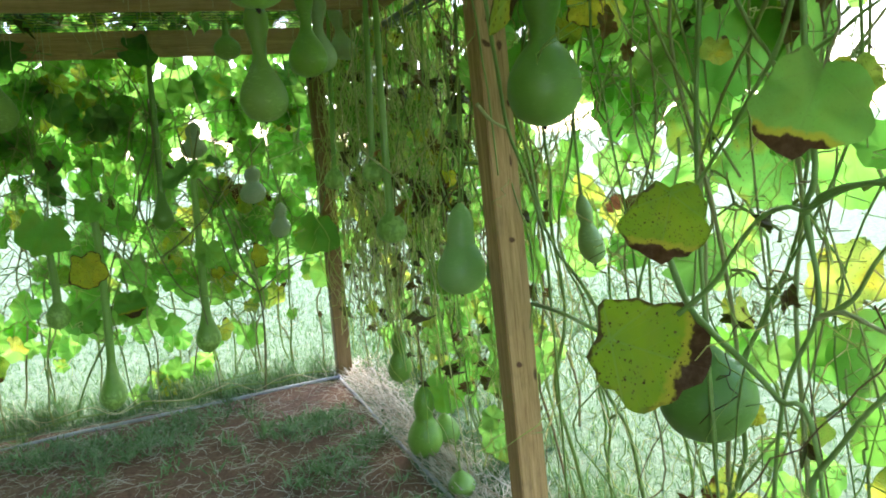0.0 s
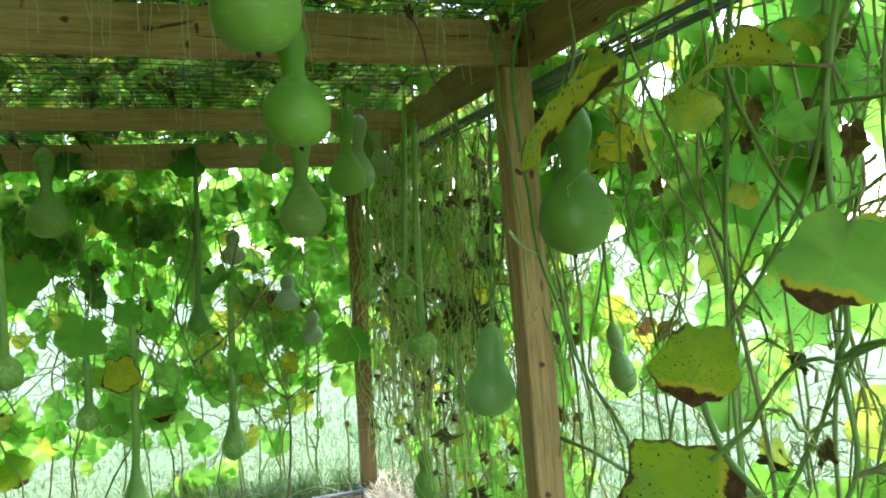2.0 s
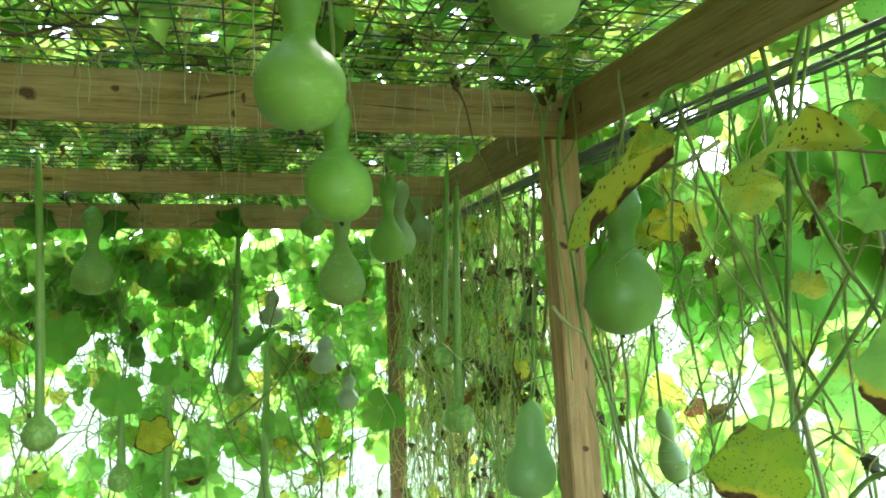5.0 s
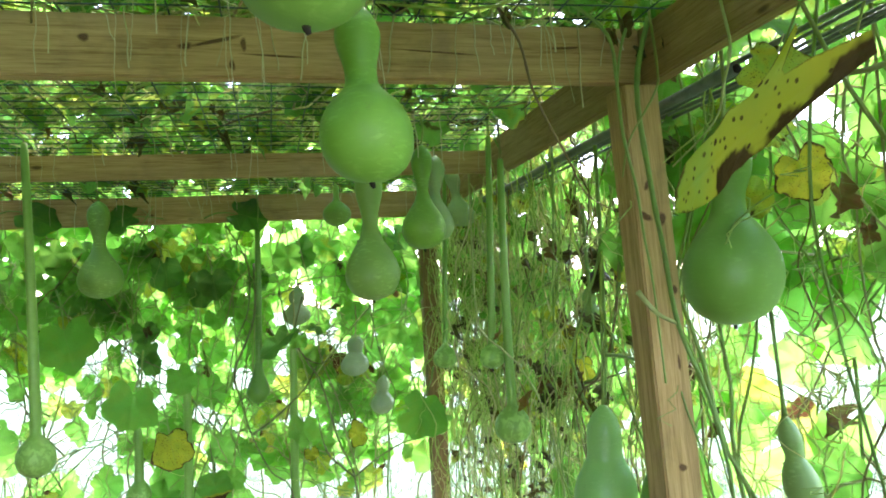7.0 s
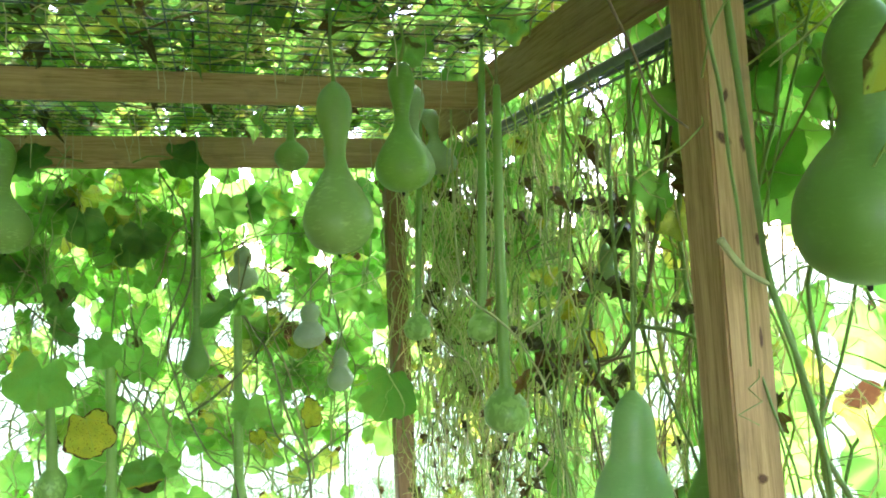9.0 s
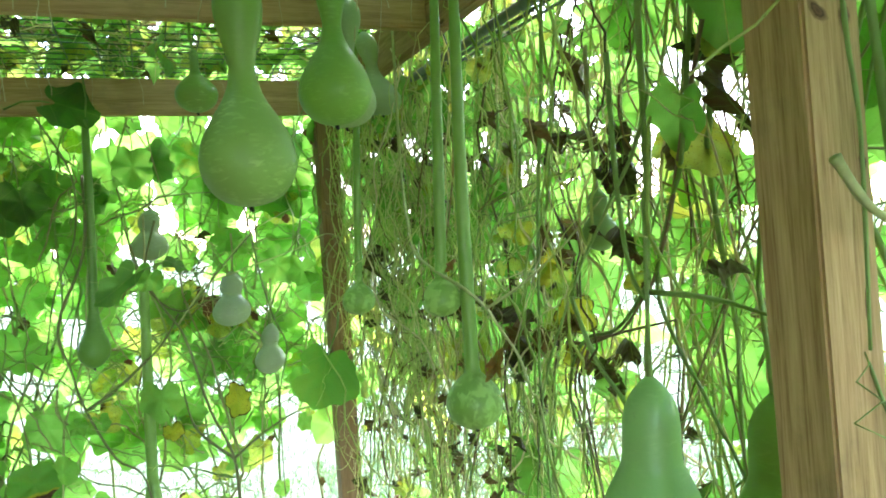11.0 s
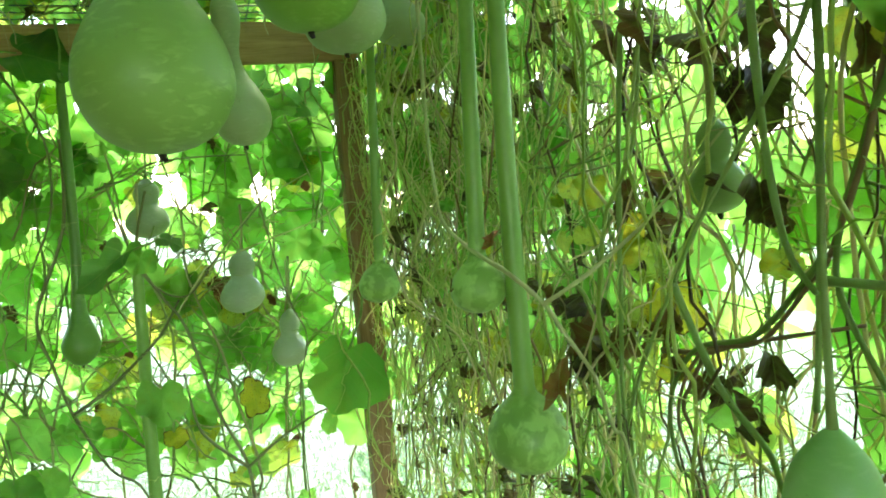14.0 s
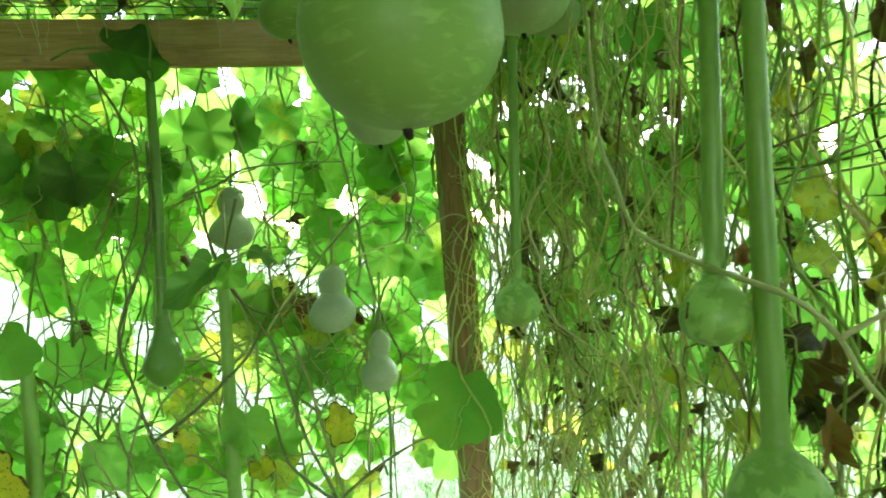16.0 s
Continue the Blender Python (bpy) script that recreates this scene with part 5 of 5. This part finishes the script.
def gourd(tip, length, radius, profile, material, label, name="bottle_gourd", top=None, lean=(0, 0), group="", bow=0.0, seed=0):
    """A gourd with its lowest point at tip. top: where its stalk is tied."""
    r = random.Random(seed + int(1000 * abs(tip[0] + tip[1])))
    ring, prof = 28, spline(profile, 4)
    ph, wob = r.uniform(0, 6.28), [r.uniform(0, 6.28) for _ in range(4)]

    def axis(t):
        return Vector((lean[0] * t * length + bow * math.sin(math.pi * t) * math.cos(ph), lean[1] * t * length + bow * math.sin(math.pi * t) * math.sin(ph), 0))
    s = Soup()
    rows = [q for q in prof if q[1] > 0.001 or q[0] > 0.5]
    base = len(s.v)
    for t, q in rows:
        for k in range(ring):
            a = 2 * math.pi * k / ring
            w = 1 + 0.02 * math.sin(2 * a + wob[0] + 2 * t) + 0.014 * math.sin(3 * a + wob[1] + 5 * t) + 0.012 * math.sin(9 * t + wob[2])
            s.v.append(axis(t) + Vector((radius * q * w * math.cos(a), radius * q * w * math.sin(a), t * length)))
    for i in range(len(rows) - 1):
        for k in range(ring):
            k2 = (k + 1) % ring
            s.face((base + i * ring + k, base + i * ring + k2, base + (i + 1) * ring + k2, base + (i + 1) * ring + k))
    s.face(tuple(reversed(range(ring))))
    s.face(tuple((len(rows) - 1) * ring + k for k in range(ring)))
    ob = tagged(new(name, s.mesh(name, [material])), label, "gourd", group)
    ob.location = tip
    head = axis(1) + Vector((0, 0, length - 0.004))
    end = Vector(top) - Vector(tip) if top else head + Vector((0, 0, 0.04))
    st = Soup()
    mid = head.lerp(end, 0.5) + Vector((r.uniform(-0.01, 0.01), r.uniform(-0.01, 0.01), 0))
    st.tube([head, head.lerp(mid, 0.3), mid, end], [0.006, 0.0042, 0.0038, 0.0045], 7)
    under(new("stalk", st.mesh("stalk", [STEM])), ob)
    sc = Soup()
    sc.tube([(0, 0, 0.004), (0.001, 0, -0.003), (0.003, 0.001, -0.007)], [0.005, 0.004, 0.0025], 7)
    under(new("blossom_end", sc.mesh("blossom_end", [SCAR_BORE])), ob)
    return ob


HANG = "gourds hanging inside the pergola"
gourd((0.180, 1.035, 1.774), 0.25, 0.0692, GLOBE, GOURD, "round-bellied light green bottle gourd hanging from the wire roof", top=(0.187, 1.035, ZM), group=HANG)
gourd((0.279, 1.34, 1.674), 0.255, 0.0642, GLOBE, GOURD, "smooth light green bottle gourd with a waisted neck", top=(0.263, 1.34, ZM), lean=(-0.05, 0), group=HANG)
gourd((0.428, 0.735, 1.825), 0.22, 0.055, ROUND, GOURD_PALE, "pale bottle gourd hanging beside a joist", top=(0.43, 0.738, ZM), group=HANG)
gourd((0.441, 2.558, 1.516), 0.41, 0.083, PEAR, GOURD_FLECK, "large pale flecked green bottle gourd with a dark blossom end", top=(0.443, 2.558, ZM), lean=(0.005, 0), group=HANG)
gourd((0.632, 2.675, 1.673), 0.342, 0.0702, PEAR, GOURD, "green bottle gourd hanging close to pale neighbours", top=(0.641, 2.675, ZM), lean=(0.02, 0), group=HANG)
gourd((0.752, 3.05, 1.725), 0.33, 0.075, PEAR, GOURD_GREY, "whitish green bottle gourd behind a greener one", top=(0.78, 3.05, ZM), lean=(0.06, 0), group=HANG)
gourd((0.96, 3.39, 1.814), 0.25, 0.067, PEAR, GOURD_GREY, "grey-green bottle gourd beside the header beam", top=(0.91, 3.39, ZM), lean=(-0.18, 0), group=HANG)
gourd((0.436, 3.55, 1.85), 0.188, 0.0605, SMALL, GOURD_PALE, "small pale round gourd with a thin neck", top=(0.43, 3.55, ZM), group=HANG)
gourd((0.577, 3.38, 1.602), 0.339, 0.061, PEAR, GOURD_GREY, "pale bottle gourd half hidden behind a larger one", top=(0.555, 3.38, ZM), lean=(-0.056, 0), group=HANG)
gourd((-0.655, 4.18, 1.607), 0.475, 0.106, PEAR, GOURD_PALE, "pale wrinkled bottle gourd with a knob at the neck", top=(-0.66, 4.18, ZM), group=HANG)
DIP = "long-necked dipper gourds"
gourd((0.856, 3.446, 1.212), 0.86, 0.05, dipper(0.86, 0.05, 0.011), GOURD_DIP, "long-necked dipper gourd with a small mottled ball", "dipper_gourd", (0.905, 3.446, ZM), (0.056, 0), DIP, 0.006)
gourd((0.866, 2.776, 1.262), 0.80, 0.0444, dipper(0.80, 0.0444, 0.0130), GOURD_DIP, "long straight dipper gourd with a pale mottled ball", "dipper_gourd", (0.902, 2.776, ZM), (0.045, 0), DIP, 0.004)
gourd((0.913, 2.732, 1.013), 0.958, 0.064, dipper(0.958, 0.064, 0.0155), GOURD_DIP, "longest dipper gourd with a heavy mottled ball", "dipper_gourd", (0.927, 2.735, ZM), (0.014, 0), DIP, 0.006)
gourd((-0.63, 3.04, 1.006), 1.10, 0.063, dipper(1.10, 0.063, 0.0165, 1.1), GOURD_DIP, "very long dipper gourd with a dark mottled ball", "dipper_gourd", (-0.65, 3.04, ZM), (-0.015, 0), DIP, 0.008)
gourd((0.055, 4.26, 1.03), 0.91, 0.058, teardrop(0.91, 0.058, 0.0165), GOURD_DEEP, "green dipper gourd with a drop-shaped end", "dipper_gourd", (0.09, 4.27, ZM), (0.035, 0), DIP, 0.006)
gourd((-0.314, 4.15, 0.095), 1.08, 0.0736, teardrop(1.08, 0.0736, 0.022), GOURD_DIP, "dipper gourd that almost reaches the soil", "dipper_gourd", (-0.26, 4.3, 1.45), (0.035, 0.02), DIP, 0.012)
gourd((0.215, 4.28, 0.295), 1.05, 0.073, teardrop(1.05, 0.073, 0.0208), GOURD_DIP, "dipper gourd hanging low among backlit leaves", "dipper_gourd", (0.26, 4.42, 1.6), (0.028, 0), DIP, 0.006)
gourd((-0.53, 4.25, 0.565), 0.47, 0.061, dipper(0.47, 0.061, 0.02, 1.3), GOURD_DIP, "dipper gourd half hidden by leaves", "dipper_gourd", (-0.52, 4.38, 1.4), (0.01, 0), DIP, 0.01)
MINI = "small bottle gourds of the end wall"
gourd((0.562, 4.35, 1.122), 0.224, 0.0735, BOTTLE, GOURD_WHITE, "small grey-green two-lobed bottle gourd", "small_bottle_gourd", (0.59, 4.4, 1.5), (0.07, 0), MINI)
gourd((0.708, 4.40, 0.90), 0.211, 0.061, BOTTLE, GOURD_WHITE, "small pale two-lobed bottle gourd above a yellow leaf", "small_bottle_gourd", (0.74, 4.42, 1.3), (0.08, 0), MINI)
gourd((0.274, 4.5, 1.41), 0.21, 0.072, BOTTLE, GOURD_WHITE, "small pale bottle gourd with a pointed top", "small_bottle_gourd", (0.29, 4.5, 1.8), (0.05, 0), MINI)
SIDE = "gourds of the side wall"
gourd((1.004, 2.25, 0.872), 0.32, 0.083, STOUT, GOURD_MINT, "smooth mint green pear-shaped gourd beside the post", "pear_gourd", (1.045, 2.27, 1.5), (0.045, 0), SIDE)
gourd((1.024, 1.631, 1.424), 0.41, 0.0945, ROUND, GOURD_SIDE, "big smooth green bottle gourd hanging beside the post", "bottle_gourd", (1.045, 1.63, 1.99), (0.03, 0), SIDE)
gourd((1.15, 1.184, 0.70), 0.22, 0.103, BALL, GOURD_DEEP, "big green gourd behind a yellow leaf", "pear_gourd", (1.13, 1.18, 1.4), (0, 0), SIDE)
gourd((1.172, 1.655, 1.037), 0.20, 0.037, BOTTLE, GOURD_MILKY, "pale bottle gourd tangled in the vine", "small_bottle_gourd", (1.12, 1.65, 1.5), (-0.18, 0), SIDE)
gourd((1.13, 2.53, 1.39), 0.13, 0.037, BOTTLE, GOURD_MILKY, "pale bottle gourd among dry strands", "small_bottle_gourd", (1.1, 2.5, 1.8), (-0.03, 0), SIDE)
gourd((1.1, 2.07, 0.90), 0.285, 0.07, STOUT, GOURD, "green gourd close behind the post", "pear_gourd", (1.1, 2.07, 1.5), (0, 0), SIDE)
gourd((1.07, 3.331, 0.225), 0.28, 0.0595, BOTTLE, GOURD, "small green bottle gourd low in the strands", "small_bottle_gourd", (1.07, 3.28, 0.9), (0, -0.1), SIDE)
gourd((1.025, 2.88, 0.012), 0.35, 0.078, BOTTLE, GOURD, "green two-lobed gourd touching the soil", "bottle_gourd", (1.025, 2.84, 0.8), (0, -0.1), SIDE)
gourd((1.15, 2.95, 0.012), 0.16, 0.065, BALL, GOURD_PALE, "pale round gourd on the soil", "round_gourd", (1.14, 2.95, 0.5), (0, 0), SIDE)
gourd((1.03, 2.47, 0.012), 0.11, 0.054, BALL, GOURD_PALE, "small pale round gourd with a stub of stalk", "round_gourd", (1.03, 2.47, 0.2), (0, 0), SIDE)

# ---- leaves that stand out ----
dry = tagged(new("dried_blossoms"), "shrivelled brown blossoms caught on the dipper gourds", "blossoms")
face_leaf(RUST, (0.945, 2.68, 1.155), 0.05, (0.1, 0, 1), (-0.5, -0.8, 0.1), dry, "blossom")
face_leaf(RUST, (0.88, 2.735, 1.375), 0.026, (0.2, 0, 1), (-0.5, -0.8, 0.1), dry, "blossom")

show = tagged(new("leafy_shoots"), "gourd leaves on long stalks, some yellow with brown patches", "leaves")
NEAR = (-0.55, -0.82, 0.1)
face_leaf(TIP[0], (0.93, 1.09, 0.965), 0.19, (0.75, -0.5, -0.35), NEAR, show)
face_leaf(TIP[1], (0.886, 0.968, 1.24), 0.117, (-0.25, 0, -1), NEAR, show)
face_leaf(TIP_GREEN[0], (0.9, 0.675, 1.42), 0.118, (-0.3, 0.2, -1), NEAR, show)
face_leaf(WEDGE, (0.93, 0.95, 1.755), 0.25, (0.1, 1.0, -0.02), (-0.75, -0.3, 0.6), show)
face_leaf(PATCH[2], (1.0, 0.80, 1.80), 0.09, (0.2, -0.8, -0.2), (-0.6, -0.45, 0.55), show)
face_leaf(SICK[4], (1.03, 1.14, 1.72), 0.085, (0.2, -0.4, -1), (-0.7, -0.6, 0.1), show)
face_leaf(SICK[0], (1.02, 0.99, 1.53), 0.045, (0.1, 0.2, -1), (-0.7, -0.6, 0.1), show)
face_leaf(SICK[2], (1.17, 1.75, 1.69), 0.075, (0.2, -0.2, -1), (-0.55, -0.75, 0.1), show)
face_leaf(SICK[1], (1.22, 1.62, 1.71), 0.08, (0.3, -0.2, -1), (-0.65, -0.65, 0.2), show)
face_leaf(SPOTTED, (1.02, 1.44, 1.87), 0.10, (0.2, 0.5, -0.8), (-0.75, -0.5, 0.3), show)
face_leaf(BROWNED[2], (1.02, 1.40, 1.685), 0.075, (0.2, -0.2, -1), (-0.7, -0.6, 0.1), show)
for x, y, z, q in ((0.92, 1.79, 2.09, 0.05), (1.02, 1.79, 2.05, 0.045), (1.1, 1.75, 2.08, 0.055), (1.0, 1.3, 1.63, 0.06), (0.647, 1.79, 2.1, 0.035)):
    face_leaf(DEAD[int(x * 50) % 6], (x, y, z), q, (0.3, 0.1, -1), (-0.4, -0.85, 0.1), show)
face_leaf(FLAG, (0.755, 1.175, 1.697), 0.385, (0.0, 0.966, -0.258), (-0.9, -0.25, 0.2), show)
face_leaf(LEAVES[4], (0.96, 1.25, 1.955), 0.05, (-0.7, 0.4, 0.0), (0.1, -0.3, 0.9), show)
FAR_WITHERED = ((0.99, 2.65, 1.13, 0.045), (1.12, 2.43, 1.61, 0.12), (1.12, 2.425, 1.53, 0.13), (1.12, 2.44, 1.41, 0.13), (1.12, 2.735, 1.43, 0.09), (1.12, 2.915, 1.125, 0.12), (1.12, 2.86, 1.21, 0.11), (1.12, 2.64, 1.24, 0.09), (1.12, 2.437, 1.2, 0.11), (1.12, 2.577, 1.15, 0.08), (1.12, 2.28, 1.56, 0.1))
NEAR_WITHERED = ((1.0, 1.86, 2.05, 0.06), (0.93, 1.86, 2.09, 0.07), (1.05, 1.82, 1.99, 0.05), (1.1, 1.55, 1.95, 0.06), (0.95, 0.763, 1.128, 0.075), (1.12, 0.95, 1.68, 0.08), (1.08, 1.338, 1.576, 0.075), (1.08, 0.88, 1.56, 0.1), (1.08, 0.847, 0.817, 0.09), (1.06, 0.998, 1.69, 0.09), (1.06, 0.86, 1.585, 0.09), (1.06, 0.79, 1.6, 0.11), (1.06, 1.023, 1.63, 0.07))
for x, y, z, q in FAR_WITHERED + NEAR_WITHERED:
    face_leaf(DEAD[int(x * 97 + y * 31) % 6], (x, y, z), q * 0.56, (0.2, 0.1, -1), (-0.6, -0.7, 0.3), show)
for i, (y, z, q) in enumerate(((2.896, 1.353, 0.07), (2.662, 1.245, 0.13), (2.753, 1.322, 0.115), (2.877, 1.439, 0.09), (2.669, 1.15, 0.08), (2.771, 1.002, 0.06), (2.717, 1.225, 0.09), (2.764, 1.373, 0.07), (2.445, 1.326, 0.07), (2.302, 1.572, 0.08), (2.95, 1.6, 0.05), (3.685, 0.911, 0.09), (3.75, 1.232, 0.07))):
    face_leaf(BROWNED[i % 3] if i % 3 == 1 else SICK[i % 5], (1.13 + 0.01 * (i % 3), y, z), q * 0.62, (0.3 - 0.2 * (i % 4), 0.2, -1), (-0.6, -0.7, 0.2), show)
for i, (y, z, q) in enumerate(((2.897, 1.122, 0.12), (2.757, 1.185, 0.15), (2.658, 1.211, 0.13), (2.83, 1.15, 0.13), (2.807, 1.238, 0.09), (2.69, 1.312, 0.05), (2.618, 1.17, 0.07), (2.524, 1.154, 0.09), (2.78, 1.034, 0.07), (2.867, 1.639, 0.08), (2.73, 1.662, 0.11), (2.621, 1.623, 0.11), (2.468, 1.537, 0.11), (2.74, 1.4, 0.08), (3.523, 0.983, 0.1), (3.67, 1.015, 0.08), (4.053, 0.702, 0.09))):
    face_leaf(DEAD[i % 6], (1.11, y, z), q * 0.5, (0.3 - 0.2 * (i % 4), 0.4 * (i % 3) - 0.2, -1), (-0.6, -0.75, 0.2), show)
face_leaf(FOLDED[0], (0.797, 3.75, 0.99), 0.185, (-0.35, -0.25, -1), (-0.1, -0.7, 0.5), show)
face_leaf(LEAVES[6], (-0.29, 4.07, 1.2), 0.12, (0.3, 0, -1), (0.1, -1, 0.3), show)
face_leaf(OVAL, (0.575, 4.42, 0.80), 0.13, (0.15, 0, -1), (0.1, -1, 0.2), show)
face_leaf(BROWNED[0], (0.31, 4.2, 0.765), 0.062, (0.2, 0, -1), (0.1, -1, 0.2), show)
face_leaf(TIP_GREEN[1], (-0.165, 4.22, 0.65), 0.13, (0.1, 0, -1), (0.1, -1, 0.2), show)
face_leaf(DEAD[2], (-0.453, 4.2, 1.433), 0.06, (0.3, 0, -1), (0.1, -1, 0.2), show)
face_leaf(LEAVES[7], (0.276, 4.24, 0.88), 0.13, (0, 0, -1), (0, -1, 0.3), show)
face_leaf(LEAVES[9], (0.262, 4.2, 1.35), 0.085, (-0.5, 0, -1), (0.2, -1, 0.4), show)
face_leaf(BROWNED[1], (-0.317, 3.89, 0.905), 0.15, (0.2, 0, -1), (0.1, -1, 0.3), show)
face_leaf(LEAVES[5], (-0.503, 4.0, 1.10), 0.19, (-0.2, 0, -1), (0.1, -1, 0.2), show)
face_leaf(LEAVES[3], (-0.765, 4.0, 1.40), 0.20, (0.2, 0, -1), (0.1, -1, 0.4), show)
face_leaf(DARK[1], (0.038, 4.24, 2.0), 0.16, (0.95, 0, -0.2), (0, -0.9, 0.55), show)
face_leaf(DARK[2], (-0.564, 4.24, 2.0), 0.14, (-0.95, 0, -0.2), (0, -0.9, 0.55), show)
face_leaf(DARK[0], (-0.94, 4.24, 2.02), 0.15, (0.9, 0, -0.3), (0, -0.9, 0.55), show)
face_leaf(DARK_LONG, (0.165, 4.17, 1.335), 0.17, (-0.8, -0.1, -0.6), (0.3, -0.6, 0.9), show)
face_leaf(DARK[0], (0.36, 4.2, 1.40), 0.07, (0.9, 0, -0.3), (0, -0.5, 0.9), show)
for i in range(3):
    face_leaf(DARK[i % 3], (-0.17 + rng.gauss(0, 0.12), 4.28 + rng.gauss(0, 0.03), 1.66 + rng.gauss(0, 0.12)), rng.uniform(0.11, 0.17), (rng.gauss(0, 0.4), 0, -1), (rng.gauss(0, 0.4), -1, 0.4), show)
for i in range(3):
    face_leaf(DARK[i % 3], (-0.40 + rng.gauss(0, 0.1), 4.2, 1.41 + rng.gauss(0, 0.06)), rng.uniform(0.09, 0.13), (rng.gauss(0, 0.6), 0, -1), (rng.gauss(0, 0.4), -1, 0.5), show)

# ---- edging and ground cover ----
s = Soup()
s.tube([(0.95 - 0.36 * k, 4.255 - 0.028 * k - 0.004 * k * k * 0.3, 0.016 + 0.004 * math.sin(k * 2)) for k in range(11)], 0.0115, 10)
tagged(new("edging_pipe", s.mesh("edging_pipe", [PIPE])), "weathered grey pipe edging the soil at the end wall", "pipe")
s = Soup()
s.tube([(0.94 + 0.012 * k * 0.6, 4.2 - 0.33 * k, 0.022 + 0.004 * math.sin(k * 1.7)) for k in range(14)], 0.0085, 10)
tagged(new("edging_pipe", s.mesh("edging_pipe", [PIPE])), "weathered grey pipe edging the soil beside the posts", "pipe")
r = random.Random(31)
shoot([(0.93 - 0.17 * k, 4.33 + r.gauss(0, 0.03) - 0.012 * k, 0.03 + 0.03 * abs(math.sin(k * 1.3))) for k in range(12)], 0.0055, 0, "pale vine shoot lying along the edging pipe", r)
shoot([(0.6 - 0.2 * k, 4.40 + r.gauss(0, 0.04), 0.05 + 0.05 * abs(math.sin(k * 0.9 + 1))) for k in range(8)], 0.004, 0, "thin pale vine shoot trailing through the grass", r)
for k in range(5):
    x = 0.8 - 0.5 * k
    shoot([(x - 0.12 * j, 4.22 + 0.04 * k + r.gauss(0, 0.05), 0.04 + 0.06 * abs(math.sin(j * 1.1 + k))) for j in range(7)], 0.003, 0, "thin dry vine shoot trailing over the edging pipe", r, skin=STEM_DRY)
s = Soup()
r = random.Random(21)
for i in range(1900):
    if i < 1620:
        a = Vector((r.gauss(1.08, 0.09), r.uniform(0.5, 4.4), r.uniform(0.01, 0.06)))
    else:
        a = Vector((r.uniform(-1.8, 0.95), r.uniform(1.2, 4.25), 0.03))
    ang = r.gauss(1.5, 0.6) if i < 1620 else r.uniform(0, 6.28)
    d = Vector((math.cos(ang), math.sin(ang), r.uniform(-0.03, 0.08))) * r.uniform(0.06, 0.22)
    s.tube(wander(a, a + d, 5, 0.006, r), r.choice((0.0009, 0.0013, 0.0018)), 3, 0, False)
for i in range(2600):
    # short dry stems trodden into the soil
    a = Vector((r.uniform(-1.9, 0.98), r.uniform(2.2, 4.25), 0.022))
    ang = r.uniform(0, 6.28)
    d = Vector((math.cos(ang), math.sin(ang), r.uniform(-0.02, 0.06))) * r.uniform(0.04, 0.13)
    s.tube(wander(a, a + d, 4, 0.006, r), r.choice((0.0007, 0.001, 0.0013)), 3, 0, False)
for i in range(260):
    a = Vector((1.07 + r.gauss(0, 0.06), r.uniform(2.2, 4.1), 0.02 + abs(r.gauss(0, 0.03))))
    d = Vector((r.gauss(0.0, 0.10), 1.0, r.gauss(0, 0.05))) * r.uniform(0.15, 0.5)
    s.tube(wander(a, a + d, 6, 0.012, r), r.choice((0.001, 0.0015, 0.0022)), 4, 0, False)
tagged(new("straw", s.mesh("straw", [STRAW])), "loose pale straw and dead stems on the soil", "straw", kind="stuff")
s = Soup()


def blade_of_grass(x, y, h, r, bent=0.6):
    a = r.uniform(0, 6.28)
    w = Vector((math.cos(a), math.sin(a), 0)) * r.uniform(0.0022, 0.0046)
    lean = Vector((r.gauss(0, bent), r.gauss(0, bent), 0)) * h
    b = len(s.v)
    p = Vector((x, y, 0))
    m = p + lean * 0.4 + Vector((0, 0, h * 0.75))
    s.v.extend((p - w, p + w, m + w * 0.8, m - w * 0.8, p + lean + Vector((0, 0, h * (1 if bent < 1 else 0.55)))))
    s.face((b, b + 1, b + 2, b + 3))
    s.face((b + 3, b + 2, b + 4))


for i in range(40000):
    if r.random() < 0.6:
        x, y = r.uniform(-4, 3.5), 4.3 + 4.5 * r.random() ** 2
    else:
        x, y = 1.15 + 3.5 * r.random() ** 1.8, r.uniform(0, 6)
    blade_of_grass(x, y, r.uniform(0.02, 0.05), r)
for i in range(110):
    # taller clumps along the edging outside
    cx, cy = (r.uniform(-2.5, 0.9), 4.36 + abs(r.gauss(0, 0.12))) if i < 75 else (1.34 + abs(r.gauss(0, 0.15)), r.uniform(1.5, 4.3))
    for k in range(34):
        blade_of_grass(r.gauss(cx, 0.04), r.gauss(cy, 0.03), r.uniform(0.05, 0.17), r)
for cx, cy, n, sp in ((0.62, 3.55, 60, 0.13), (0.55, 2.9, 22, 0.14), (0.8, 3.15, 26, 0.08), (-0.2, 3.72, 70, 0.17), (-0.62, 3.85, 50, 0.16), (0.3, 2.5, 12, 0.2), (0.75, 2.4, 16, 0.12), (-1.1, 4.0, 40, 0.22), (0.15, 3.95, 36, 0.18), (0.1, 3.2, 16, 0.3), (-0.4, 3.3, 14, 0.3)):
    for j in range(n):
        # tufts of blades that spread from one root
        tx, ty, th = r.gauss(cx, sp), r.gauss(cy, sp * 0.55), r.uniform(0.05, 0.15)
        for k in range(r.randrange(8, 22)):
            blade_of_grass(r.gauss(tx, 0.014), r.gauss(ty, 0.014), 0.7 * th * r.uniform(0.4, 1.1), r, 1.25)
tagged(new("grass", s.mesh("grass", [GRASS], False)), "green grass blades of the lawn and tufts in the soil", "grass", kind="stuff")
